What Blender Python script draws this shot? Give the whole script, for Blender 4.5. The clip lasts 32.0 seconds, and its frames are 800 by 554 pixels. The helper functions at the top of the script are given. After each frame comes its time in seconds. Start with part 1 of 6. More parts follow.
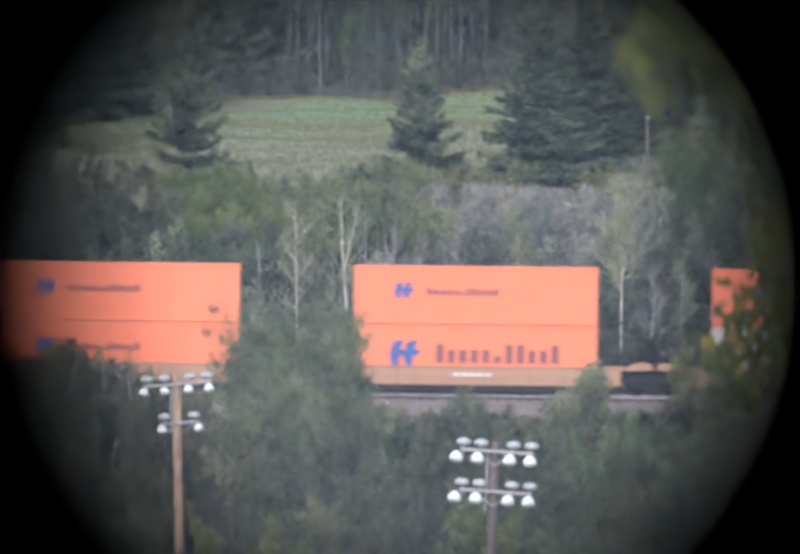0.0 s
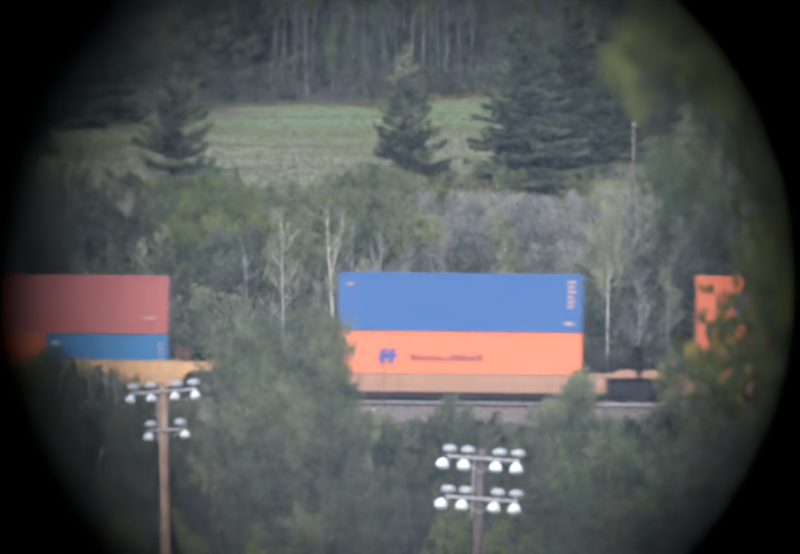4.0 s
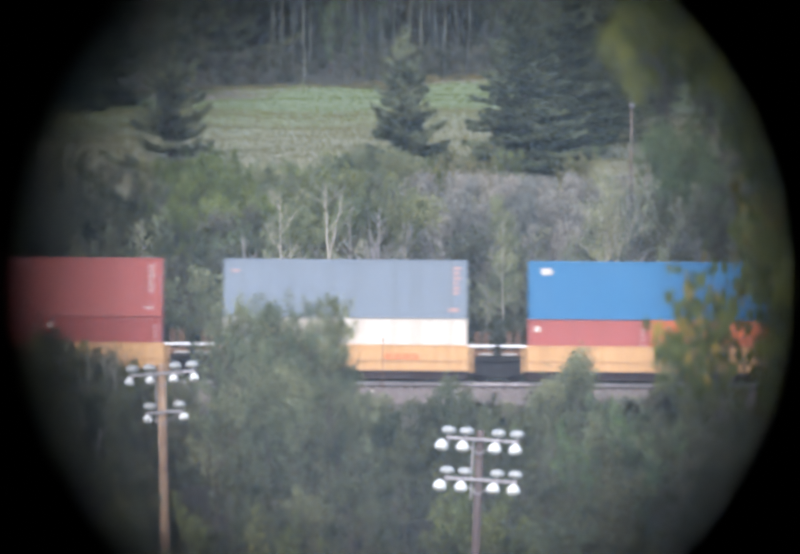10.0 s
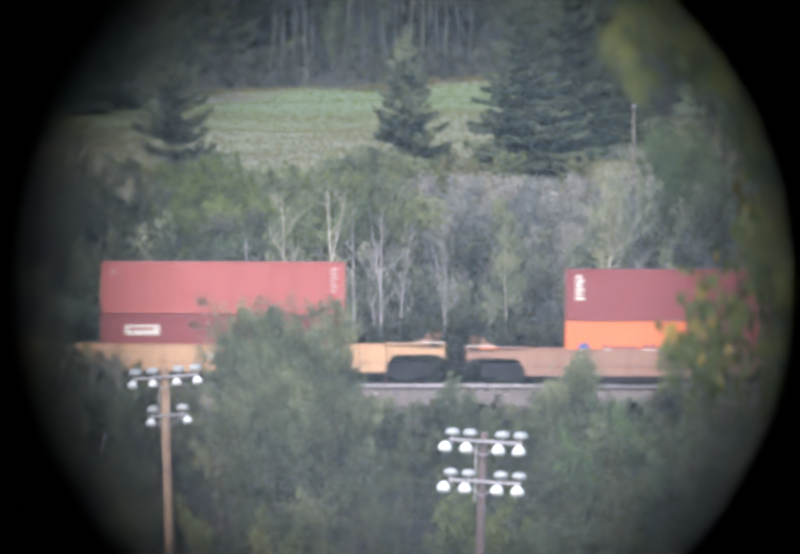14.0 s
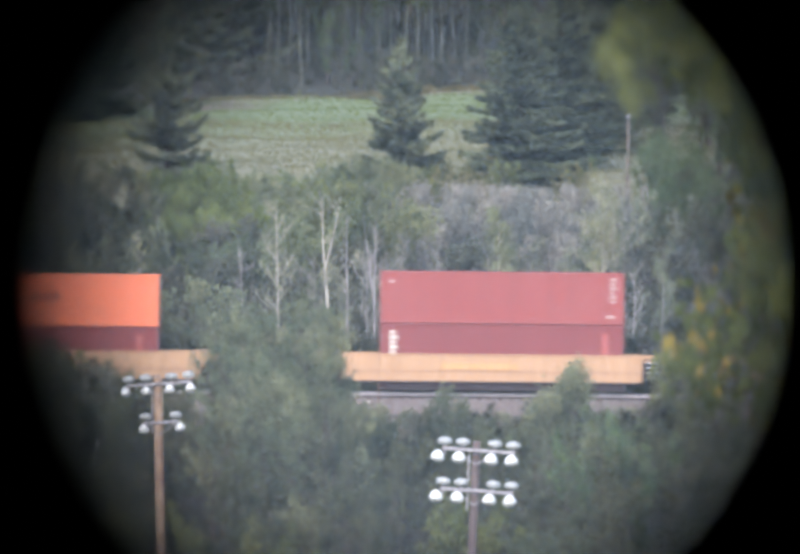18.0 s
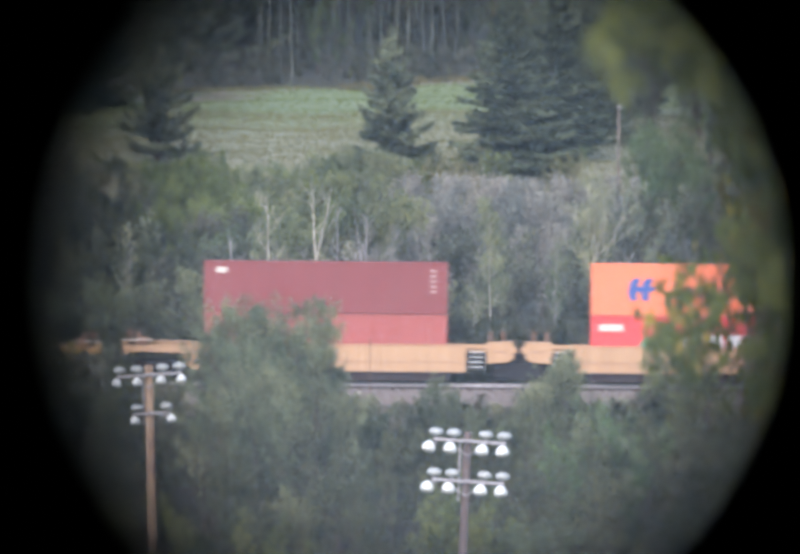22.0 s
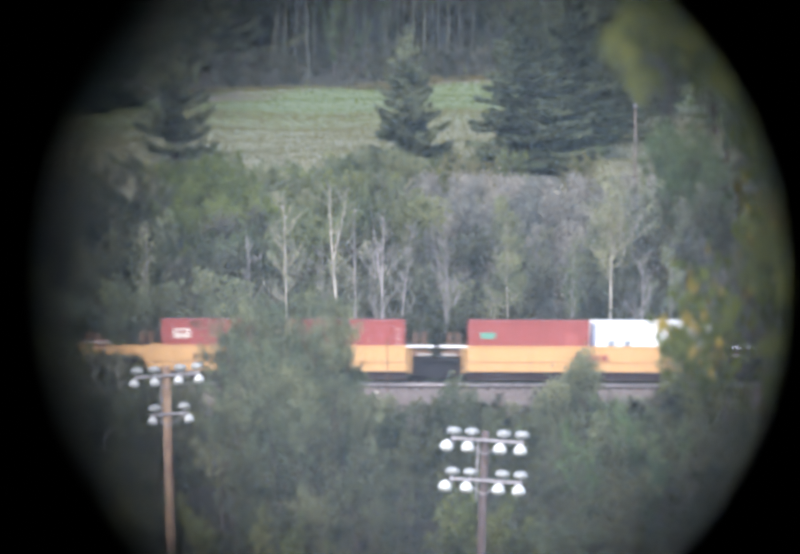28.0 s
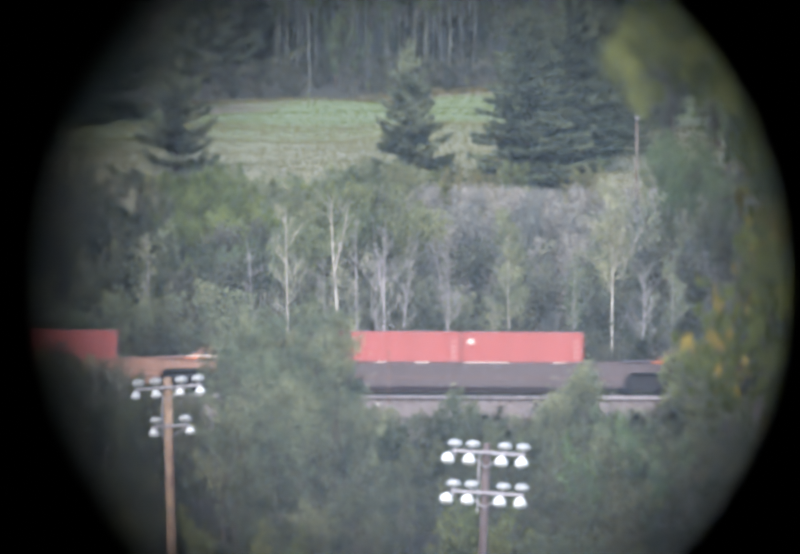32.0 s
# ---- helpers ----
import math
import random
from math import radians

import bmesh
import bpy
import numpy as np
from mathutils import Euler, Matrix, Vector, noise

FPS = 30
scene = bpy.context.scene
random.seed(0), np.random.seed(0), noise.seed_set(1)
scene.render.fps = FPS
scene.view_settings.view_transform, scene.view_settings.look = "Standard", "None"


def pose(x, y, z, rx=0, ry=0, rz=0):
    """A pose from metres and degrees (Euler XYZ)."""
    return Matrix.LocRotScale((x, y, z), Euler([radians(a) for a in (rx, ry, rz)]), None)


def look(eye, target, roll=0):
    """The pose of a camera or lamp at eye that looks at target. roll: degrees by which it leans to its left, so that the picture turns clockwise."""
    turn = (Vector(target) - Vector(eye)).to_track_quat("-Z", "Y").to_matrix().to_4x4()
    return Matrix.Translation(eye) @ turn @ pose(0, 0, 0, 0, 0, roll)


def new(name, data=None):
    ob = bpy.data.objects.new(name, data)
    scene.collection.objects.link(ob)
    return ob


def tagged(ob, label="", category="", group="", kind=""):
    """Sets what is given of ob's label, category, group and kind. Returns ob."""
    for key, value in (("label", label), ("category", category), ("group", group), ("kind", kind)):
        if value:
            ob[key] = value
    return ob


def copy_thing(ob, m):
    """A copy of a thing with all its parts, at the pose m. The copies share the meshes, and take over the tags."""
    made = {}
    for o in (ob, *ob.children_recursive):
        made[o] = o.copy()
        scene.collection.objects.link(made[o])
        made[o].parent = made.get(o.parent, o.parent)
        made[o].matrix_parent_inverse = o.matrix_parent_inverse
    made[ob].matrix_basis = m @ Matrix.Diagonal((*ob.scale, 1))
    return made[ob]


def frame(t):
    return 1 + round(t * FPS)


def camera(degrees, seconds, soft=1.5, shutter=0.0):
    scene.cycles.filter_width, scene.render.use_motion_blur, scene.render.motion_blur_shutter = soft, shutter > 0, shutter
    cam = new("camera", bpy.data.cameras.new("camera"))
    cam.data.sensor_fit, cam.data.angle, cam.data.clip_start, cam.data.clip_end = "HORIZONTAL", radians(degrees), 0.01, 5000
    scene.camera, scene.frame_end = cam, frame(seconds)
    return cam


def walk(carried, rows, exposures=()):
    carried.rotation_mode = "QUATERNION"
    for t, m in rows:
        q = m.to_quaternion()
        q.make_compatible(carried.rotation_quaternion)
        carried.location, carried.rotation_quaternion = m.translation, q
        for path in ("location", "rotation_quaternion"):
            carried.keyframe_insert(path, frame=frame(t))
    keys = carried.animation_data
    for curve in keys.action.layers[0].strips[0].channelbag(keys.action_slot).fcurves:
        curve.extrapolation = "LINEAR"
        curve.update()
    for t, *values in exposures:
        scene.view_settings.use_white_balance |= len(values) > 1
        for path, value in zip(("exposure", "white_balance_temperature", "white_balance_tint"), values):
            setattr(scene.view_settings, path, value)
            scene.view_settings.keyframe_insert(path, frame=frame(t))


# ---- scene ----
EYE = 10.0
cam = camera(5.7472, 32.0, soft=4.0, shutter=0.6)
cam.data.dof.use_dof = True
cam.data.dof.focus_distance = 400.0
cam.data.dof.aperture_fstop = 71.0

# seconds, yaw, pitch, roll (degrees); the eye stays at the telescope
PATH = [
    (0.0, 0.0000, -0.5796, 0.650),
    (0.5, 0.0019, -0.5620, 0.712),
    (1.0, -0.0337, -0.5348, 0.687),
    (1.5, -0.0435, -0.5281, 0.673),
    (2.0, -0.0333, -0.5443, 0.608),
    (2.5, -0.0507, -0.5034, 0.533),
    (3.0, -0.0464, -0.5330, 0.571),
    (3.5, -0.0539, -0.5411, 0.458),
    (4.0, -0.0980, -0.5275, 0.639),
    (4.5, 0.0146, -0.6500, 0.703),
    (6.5, -0.0311, -0.7233, 0.538),
    (7.0, -0.0550, -0.7428, 0.552),
    (7.5, -0.0600, -0.7597, 0.488),
    (8.0, -0.0833, -0.7260, 0.424),
    (8.5, -0.0648, -0.7254, 0.426),
    (9.0, -0.0527, -0.6704, 0.472),
    (9.5, -0.0533, -0.6900, 0.463),
    (10.0, -0.1106, -0.6608, 0.466),
    (10.5, -0.0598, -0.7304, 0.408),
    (11.0, -0.0793, -0.7056, 0.298),
    (11.5, -0.0603, -0.7814, 0.288),
    (12.0, -0.0791, -0.6700, 0.123),
    (12.5, -0.1136, -0.6071, 0.169),
    (13.0, -0.0783, -0.6537, 0.162),
    (13.5, -0.0810, -0.6784, 0.175),
    (14.0, -0.0906, -0.6453, 0.178),
    (14.5, -0.0884, -0.6521, 0.190),
    (16.5, -0.0898, -0.6193, 0.512),
    (17.0, -0.0751, -0.6222, 0.503),
    (17.5, -0.1290, -0.5829, 0.497),
    (18.0, -0.1359, -0.5837, 0.545),
    (18.5, -0.1332, -0.6125, 0.535),
    (19.0, -0.1280, -0.6248, 0.510),
    (19.5, -0.1519, -0.6241, 0.543),
    (20.0, -0.1415, -0.6792, 0.561),
    (20.5, -0.1611, -0.6707, 0.605),
    (21.0, -0.1824, -0.6737, 0.618),
    (21.5, -0.1535, -0.6410, 0.592),
    (22.0, -0.2020, -0.6491, 0.474),
    (22.5, -0.1755, -0.6827, 0.445),
    (23.0, -0.1466, -0.6530, 0.291),
    (23.5, -0.1681, -0.6306, 0.334),
    (24.0, -0.1527, -0.6526, 0.298),
    (24.5, -0.1449, -0.6955, 0.356),
    (25.0, -0.1295, -0.6770, 0.296),
    (25.5, -0.1227, -0.6729, 0.327),
    (27.5, -0.0836, -0.6779, 0.254),
    (28.0, -0.0790, -0.6543, 0.235),
    (28.5, -0.0502, -0.6780, 0.207),
    (29.0, -0.0724, -0.6594, 0.232),
    (29.5, -0.0820, -0.6360, 0.227),
    (30.0, -0.0779, -0.6329, 0.260),
    (30.5, -0.1050, -0.6329, 0.232),
    (31.0, -0.1178, -0.5649, 0.230),
    (31.5, -0.0817, -0.5241, 0.187),
    (32.0, -0.0681, -0.5660, 0.293),
]
walk(cam, [(t, pose(0, 0, EYE, 90 + p, 0, yw) @ pose(0, 0, 0, 0, 0, rl)) for t, yw, p, rl in PATH],
     exposures=[(t, e, 6700, 14) for t, e in ((0.0, 1.52), (4.0, 1.54), (7.0, 1.82), (10.0, 1.70), (12.0, 1.64), (14.0, 1.84), (17.0, 1.80),
                                              (19.0, 1.84), (21.0, 1.64), (24.0, 1.90), (28.0, 1.82), (32.0, 1.93))])

# ---- light: a bright overcast sky ----
world = bpy.data.worlds.new("sky")
scene.world = world
world.use_nodes = True
wn = world.node_tree.nodes
sky = wn.new("ShaderNodeTexSky")
sky.sky_type, sky.sun_disc = "NISHITA", False
sky.sun_elevation, sky.sun_rotation = radians(42), radians(200)
sky.air_density, sky.dust_density, sky.ozone_density = 1.0, 1.0, 1.0
wn["Background"].inputs["Strength"].default_value = 0.12
world.node_tree.links.new(sky.outputs[0], wn["Background"].inputs["Color"])
sun = new("sun", bpy.data.lights.new("sun", "SUN"))
sun.data.energy, sun.data.angle, sun.data.color = 1.2, radians(25), (1.0, 0.98, 0.95)
sun.matrix_world = look((-120, -260, 330), (0, 400, 0))

# ---- materials ----


def material(name, rough=0.7, metal=0.0):
    m = bpy.data.materials.new(name)
    m.use_nodes = True
    b = m.node_tree.nodes["Principled BSDF"]
    b.inputs["Roughness"].default_value, b.inputs["Metallic"].default_value = rough, metal
    return m, m.node_tree.nodes, m.node_tree.links, b


def ramp(nodes, links, src, stops):
    r = nodes.new("ShaderNodeValToRGB")
    e = r.color_ramp.elements
    while len(e) < len(stops):
        e.new(0.5)
    for k, (p, c) in zip(e, stops):
        k.position, k.color = p, (*c, 1)
    links.new(src, r.inputs["Fac"])
    return r.outputs["Color"]


def noise_tex(nodes, links, scale, detail=4.0, stretch=None, coords="Object"):
    tc = nodes.new("ShaderNodeTexCoord")
    mp = nodes.new("ShaderNodeMapping")
    mp.inputs["Scale"].default_value = stretch or (1, 1, 1)
    n = nodes.new("ShaderNodeTexNoise")
    n.inputs["Scale"].default_value, n.inputs["Detail"].default_value = scale, detail
    links.new(tc.outputs[coords], mp.inputs["Vector"])
    links.new(mp.outputs["Vector"], n.inputs["Vector"])
    return n.outputs["Fac"]


def mix(nodes, links, fac, a, b, mode="MIX"):
    m = nodes.new("ShaderNodeMix")
    m.data_type, m.blend_type = "RGBA", mode
    for sock, v in ((m.inputs[0], fac), (m.inputs[6], a), (m.inputs[7], b)):
        if isinstance(v, (int, float)):
            sock.default_value = v
        elif isinstance(v, tuple):
            sock.default_value = (*v, 1)
        else:
            links.new(v, sock)
    return m.outputs[2]


def bump(nodes, links, bsdf, height, strength, dist=0.02):
    b = nodes.new("ShaderNodeBump")
    b.inputs["Strength"].default_value, b.inputs["Distance"].default_value = strength, dist
    links.new(height, b.inputs["Height"])
    links.new(b.outputs["Normal"], bsdf.inputs["Normal"])


def painted_steel(name, colour, wear=0.35, rough=0.5):
    """Paint on steel: faded patches, dirt running down, rust specks."""
    m, n, l, b = material(name, rough)
    c = tuple(colour)
    faded = tuple(min(1, x * 0.9 + 0.035) for x in c)
    big = noise_tex(n, l, 0.5, 3)
    streak = noise_tex(n, l, 2.2, 5, (1.6, 1.6, 0.12))
    base = mix(n, l, big, c, faded)
    dirty = ramp(n, l, streak, [(0.42, (1, 1, 1)), (0.75, (0.62, 0.56, 0.5))])
    base = mix(n, l, wear, base, dirty, "MULTIPLY")
    specks = ramp(n, l, noise_tex(n, l, 7, 6), [(0.66, (0, 0, 0)), (0.74, (1, 1, 1))])
    base = mix(n, l, mix(n, l, wear, (0, 0, 0), specks), base, (0.16, 0.07, 0.04))
    l.new(base, b.inputs["Base Color"])
    bump(n, l, b, streak, 0.12)
    return m


def leafy(name, dark, light, glow=0.4, patchy=1.25):
    """Leaves: each one its own shade between two greens, and light through the blade."""
    m = bpy.data.materials.new(name)
    m.use_nodes = True
    n, l = m.node_tree.nodes, m.node_tree.links
    n.remove(n["Principled BSDF"])
    g = n.new("ShaderNodeNewGeometry")
    o = n.new("ShaderNodeObjectInfo")
    per_leaf = ramp(n, l, g.outputs["Random Per Island"], [(0.0, dark), (0.75, light), (1.0, tuple(min(1, x * 1.12) for x in light))])
    tree = ramp(n, l, o.outputs["Random"], [(0.0, (0.72, 0.78, 0.74)), (1.0, (1.12, 1.05, 0.95))])
    clump = ramp(n, l, noise_tex(n, l, 0.5, 3), [(0.32, tuple(1 - patchy * x for x in (0.45, 0.4, 0.4))), (0.68, tuple(1 + patchy * x for x in (0.3, 0.25, 0.1)))])
    col = mix(n, l, 1.0, mix(n, l, 1.0, per_leaf, tree, "MULTIPLY"), clump, "MULTIPLY")
    d, t, mx = n.new("ShaderNodeBsdfDiffuse"), n.new("ShaderNodeBsdfTranslucent"), n.new("ShaderNodeMixShader")
    mx.inputs[0].default_value = glow
    l.new(col, d.inputs["Color"])
    l.new(col, t.inputs["Color"])
    l.new(d.outputs[0], mx.inputs[1])
    l.new(t.outputs[0], mx.inputs[2])
    l.new(mx.outputs[0], n["Material Output"].inputs["Surface"])
    return m


def bark(name, dark, light, scale=3.0):
    m, n, l, b = material(name, 0.9)
    f = noise_tex(n, l, scale, 6, (1, 1, 0.35))
    l.new(ramp(n, l, f, [(0.35, dark), (0.6, light)]), b.inputs["Base Color"])
    bump(n, l, b, f, 0.5)
    return m


M_ORANGE = painted_steel("orange_paint", (0.84, 0.195, 0.082), 0.15)
M_ORANGE_B = painted_steel("burnt_orange_paint", (0.70, 0.165, 0.05), 0.25)
M_RED = painted_steel("red_oxide_paint", (0.300, 0.050, 0.047), 0.35)
M_RED_B = painted_steel("faded_red_paint", (0.365, 0.076, 0.069), 0.35)
M_MAROON = painted_steel("maroon_paint", (0.215, 0.030, 0.034), 0.3)
M_SCARLET = painted_steel("scarlet_paint", (0.72, 0.050, 0.052), 0.2)
M_BLUE = painted_steel("blue_paint", (0.010, 0.104, 0.315), 0.2)
M_NAVY = painted_steel("navy_paint", (0.010, 0.052, 0.165), 0.25)
M_SKY = painted_steel("bright_blue_paint", (0.0, 0.140, 0.325), 0.2)
M_TEAL = painted_steel("teal_green_paint", (0.043, 0.146, 0.129), 0.25)
M_GREY = painted_steel("grey_paint", (0.168, 0.214, 0.275), 0.35)
M_WHITE = painted_steel("dirty_white_paint", (0.63, 0.575, 0.52), 0.6)
M_CLEAN = painted_steel("white_paint", (0.85, 0.86, 0.88), 0.08)
M_YELLOW = painted_steel("railcar_yellow_paint", (0.560, 0.310, 0.128), 0.75)
M_YELLOW_B = painted_steel("bright_railcar_yellow_paint", (0.585, 0.325, 0.122), 0.4)
M_OCHRE = painted_steel("dull_ochre_paint", (0.470, 0.270, 0.145), 0.6)
M_TAN = painted_steel("weathered_tan_paint", (0.385, 0.198, 0.118), 0.6)
M_BROWN = painted_steel("weathered_brown_paint", (0.275, 0.138, 0.095), 0.6)
M_DARK = painted_steel("dark_brown_paint", (0.058, 0.037, 0.041), 0.4)
# dirty steel, with the shade beneath the cars put into its dark maroon
M_UNDER = painted_steel("dirty_shade_dark_steel", (0.040, 0.026, 0.030), 0.3, 0.8)
M_BLACK = painted_steel("black_steel", (0.017, 0.016, 0.019), 0.2, 0.85)
for _m in (M_UNDER, M_BLACK):
    _m.node_tree.nodes["Principled BSDF"].inputs["Specular IOR Level"].default_value = 0.12
M_FADE = painted_steel("faded_white_lettering", (0.44, 0.28, 0.27), 0.25)
M_EMBLEM = painted_steel("emblem_blue", (0.015, 0.07, 0.30), 0.1)
M_TEXT = painted_steel("dark_lettering", (0.17, 0.045, 0.06), 0.1)
M_GREEN_MARK = painted_steel("green_mark", (0.03, 0.28, 0.16), 0.1)
M_PALE_GREEN = painted_steel("pale_green_mark", (0.09, 0.29, 0.215), 0.1)
M_RUST = painted_steel("rusty_steel", (0.16, 0.08, 0.05), 0.5, 0.8)
M_RAIL, _n, _l, _b = material("rail_steel", 0.55, 0.3)
_l.new(ramp(_n, _l, noise_tex(_n, _l, 3.0), [(0.3, (0.29, 0.265, 0.275)), (0.7, (0.40, 0.37, 0.39))]), _b.inputs["Base Color"])
M_TIE = bark("creosoted_wood", (0.04, 0.03, 0.025), (0.09, 0.07, 0.06))
M_LAMP, _n, _l, _b = material("white_enamel", 0.3)
_l.new(ramp(_n, _l, noise_tex(_n, _l, 2.0), [(0.3, (0.64, 0.66, 0.65)), (0.7, (0.77, 0.78, 0.76))]), _b.inputs["Base Color"])
M_CAP, _n, _l, _b = material("weathered_aluminium", 0.55, 0.15)
_l.new(ramp(_n, _l, noise_tex(_n, _l, 4.0), [(0.3, (0.34, 0.35, 0.34)), (0.7, (0.47, 0.48, 0.465))]), _b.inputs["Base Color"])
M_ARM, _n, _l, _b = material("galvanised_arm", 0.6, 0.3)
_l.new(ramp(_n, _l, noise_tex(_n, _l, 4.0), [(0.3, (0.24, 0.225, 0.24)), (0.7, (0.36, 0.34, 0.36))]), _b.inputs["Base Color"])
M_POLE = bark("weathered_pole_wood", (0.20, 0.12, 0.085), (0.42, 0.29, 0.20), 2.0)
M_POLE_D = bark("dark_pole_wood", (0.07, 0.050, 0.048), (0.14, 0.105, 0.10), 2.0)
M_BIRCH = bark("pale_birch_bark", (0.27, 0.245, 0.205), (0.53, 0.495, 0.43), 2.5)
M_GREYBIRCH = bark("grey_lilac_bark", (0.20, 0.185, 0.18), (0.40, 0.37, 0.365), 2.5)
M_TWIG = bark("grey_twig_bark", (0.08, 0.07, 0.065), (0.19, 0.17, 0.16), 3.0)
M_BARK = bark("grey_brown_bark", (0.07, 0.055, 0.045), (0.16, 0.13, 0.11), 3.0)
M_ASPEN = bark("pale_aspen_bark", (0.09, 0.10, 0.08), (0.19, 0.205, 0.165), 1.5)
L_WILLOW = leafy("willow_leaves", (0.138, 0.154, 0.112), (0.200, 0.220, 0.160))
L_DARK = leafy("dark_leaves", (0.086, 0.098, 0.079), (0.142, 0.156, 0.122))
# paler grey-green: distance haze is mixed into the leaf colour
L_HAZE = leafy("hazed_grey_green_leaves", (0.205, 0.217, 0.185), (0.296, 0.308, 0.266))
# darker grey-green: the undergrowth's shade is put into the leaf colour
L_SHADE = leafy("shaded_undergrowth_leaves", (0.115, 0.125, 0.112), (0.185, 0.195, 0.175))
L_STRAW = leafy("straw_coloured_weeds", (0.26, 0.26, 0.15), (0.35, 0.345, 0.21))
L_OLIVE = leafy("olive_leaves", (0.205, 0.225, 0.118), (0.295, 0.320, 0.170))
L_BRIGHT = leafy("bright_green_leaves", (0.148, 0.192, 0.075), (0.235, 0.288, 0.125))
L_GREY = leafy("grey_lilac_seed_heads", (0.312, 0.302, 0.322), (0.432, 0.420, 0.442))
L_SPRUCE = leafy("spruce_needles", (0.094, 0.117, 0.094), (0.172, 0.206, 0.160), 0.15)
L_SAGE = leafy("sage_leaves", (0.218, 0.246, 0.180), (0.310, 0.342, 0.254))
L_SOFT = leafy("soft_green_leaves", (0.175, 0.205, 0.135), (0.255, 0.288, 0.200))
L_GREEN = leafy("fresh_green_leaves", (0.115, 0.172, 0.100), (0.178, 0.245, 0.145))
L_FAR = leafy("far_wood_leaves", (0.070, 0.092, 0.050), (0.130, 0.165, 0.085))
L_AUTUMN = leafy("yellowing_leaves", (0.21, 0.165, 0.045), (0.35, 0.275, 0.07), 0.4)
L_GRASS = leafy("dry_grass", (0.192, 0.186, 0.114), (0.208, 0.202, 0.126), 0.3, 0.2)
L_BROWN = leafy("brown_dead_grass", (0.14, 0.128, 0.085), (0.185, 0.168, 0.112))
L_GREENGRASS = leafy("green_grass", (0.146, 0.184, 0.078), (0.166, 0.204, 0.090), 0.3, 0.3)
M_TUBE, _n, _l, _b = material("matt_black_paint", 0.9)
_l.new(ramp(_n, _l, noise_tex(_n, _l, 20.0), [(0.3, (0.004, 0.004, 0.004)), (0.7, (0.008, 0.007, 0.007))]), _b.inputs["Base Color"])
_b.inputs["Specular IOR Level"].default_value = 0.1

# ---- mesh helpers ----


def mesh(name, verts, faces, mats):
    me = bpy.data.meshes.new(name)
    me.from_pydata([tuple(v) for v in verts], [], [tuple(f) for f in faces])
    for m in (mats if isinstance(mats, (list, tuple)) else [mats]):
        me.materials.append(m)
    return me


def put(name, me, parent=None, m=None, label=""):
    ob = new(name, me)
    if parent is not None:
        ob.parent = parent
    if m is not None:
        ob.matrix_basis = m
    if label:
        ob["label"] = label
    return ob


def part(name, bm, mat, parent, label="", m=None):
    me = bpy.data.meshes.new(name)
    bm.to_mesh(me)
    bm.free()
    me.materials.append(mat)
    return put(name, me, parent, m, label)


def box(bm, x0, x1, y0, y1, z0, z1, bevel=0.0):
    made = bmesh.ops.create_cube(bm, size=1, matrix=Matrix.LocRotScale(((x0 + x1) / 2, (y0 + y1) / 2, (z0 + z1) / 2), None, (x1 - x0, y1 - y0, z1 - z0)))
    if bevel:
        edges = list({e for v in made["verts"] for e in v.link_edges})
        bmesh.ops.bevel(bm, geom=edges, offset=bevel, segments=1, affect="EDGES")
    return bm


def a_box(x0, x1, y0, y1, z0, z1, bevel=0.0):
    return box(bmesh.new(), x0, x1, y0, y1, z0, z1, bevel)


def prism(outline, y0, y1):
    """An outline in x, z, drawn out along y."""
    bm = bmesh.new()
    f = bm.faces.new([bm.verts.new((x, y0, z)) for x, z in outline])
    out = bmesh.ops.extrude_face_region(bm, geom=[f])
    bmesh.ops.translate(bm, vec=(0, y1 - y0, 0), verts=[v for v in out["geom"] if isinstance(v, bmesh.types.BMVert)])
    bmesh.ops.recalc_face_normals(bm, faces=bm.faces)
    return bm


def lathe(profile, seg=20, m=None):
    """A profile of radius, height turned round z."""
    bm = bmesh.new()
    rings = []
    for r, z in profile:
        rings.append([bm.verts.new((r * math.cos(2 * math.pi * k / seg), r * math.sin(2 * math.pi * k / seg), z)) for k in range(seg)])
    for a, b in zip(rings, rings[1:]):
        for k in range(seg):
            bm.faces.new((a[k], a[(k + 1) % seg], b[(k + 1) % seg], b[k]))
    for f in bm.faces:
        f.smooth = True
    if m is not None:
        bmesh.ops.transform(bm, matrix=m, verts=bm.verts)
    bmesh.ops.recalc_face_normals(bm, faces=bm.faces)
    return bm


def tube_mesh(paths, sides=4):
    """Tapered limbs: each path is (points, radii)."""
    verts, faces = [], []
    for pts, rad in paths:
        pts = np.asarray(pts, float)
        base = len(verts)
        n = len(pts)
        for i in range(n):
            d = pts[min(i + 1, n - 1)] - pts[max(i - 1, 0)]
            d = d / (np.linalg.norm(d) + 1e-9)
            u = np.cross(d, (0.31, 0.95, 0.05))
            u /= np.linalg.norm(u) + 1e-9
            w = np.cross(d, u)
            for k in range(sides):
                a = 2 * math.pi * k / sides
                verts.append(pts[i] + rad[i] * (u * math.cos(a) + w * math.sin(a)))
        for i in range(n - 1):
            for k in range(sides):
                p, q = base + i * sides + k, base + i * sides + (k + 1) % sides
                faces.append((p, q, q + sides, p + sides))
        faces.append(tuple(base + (n - 1) * sides + k for k in range(sides)))
    return verts, faces


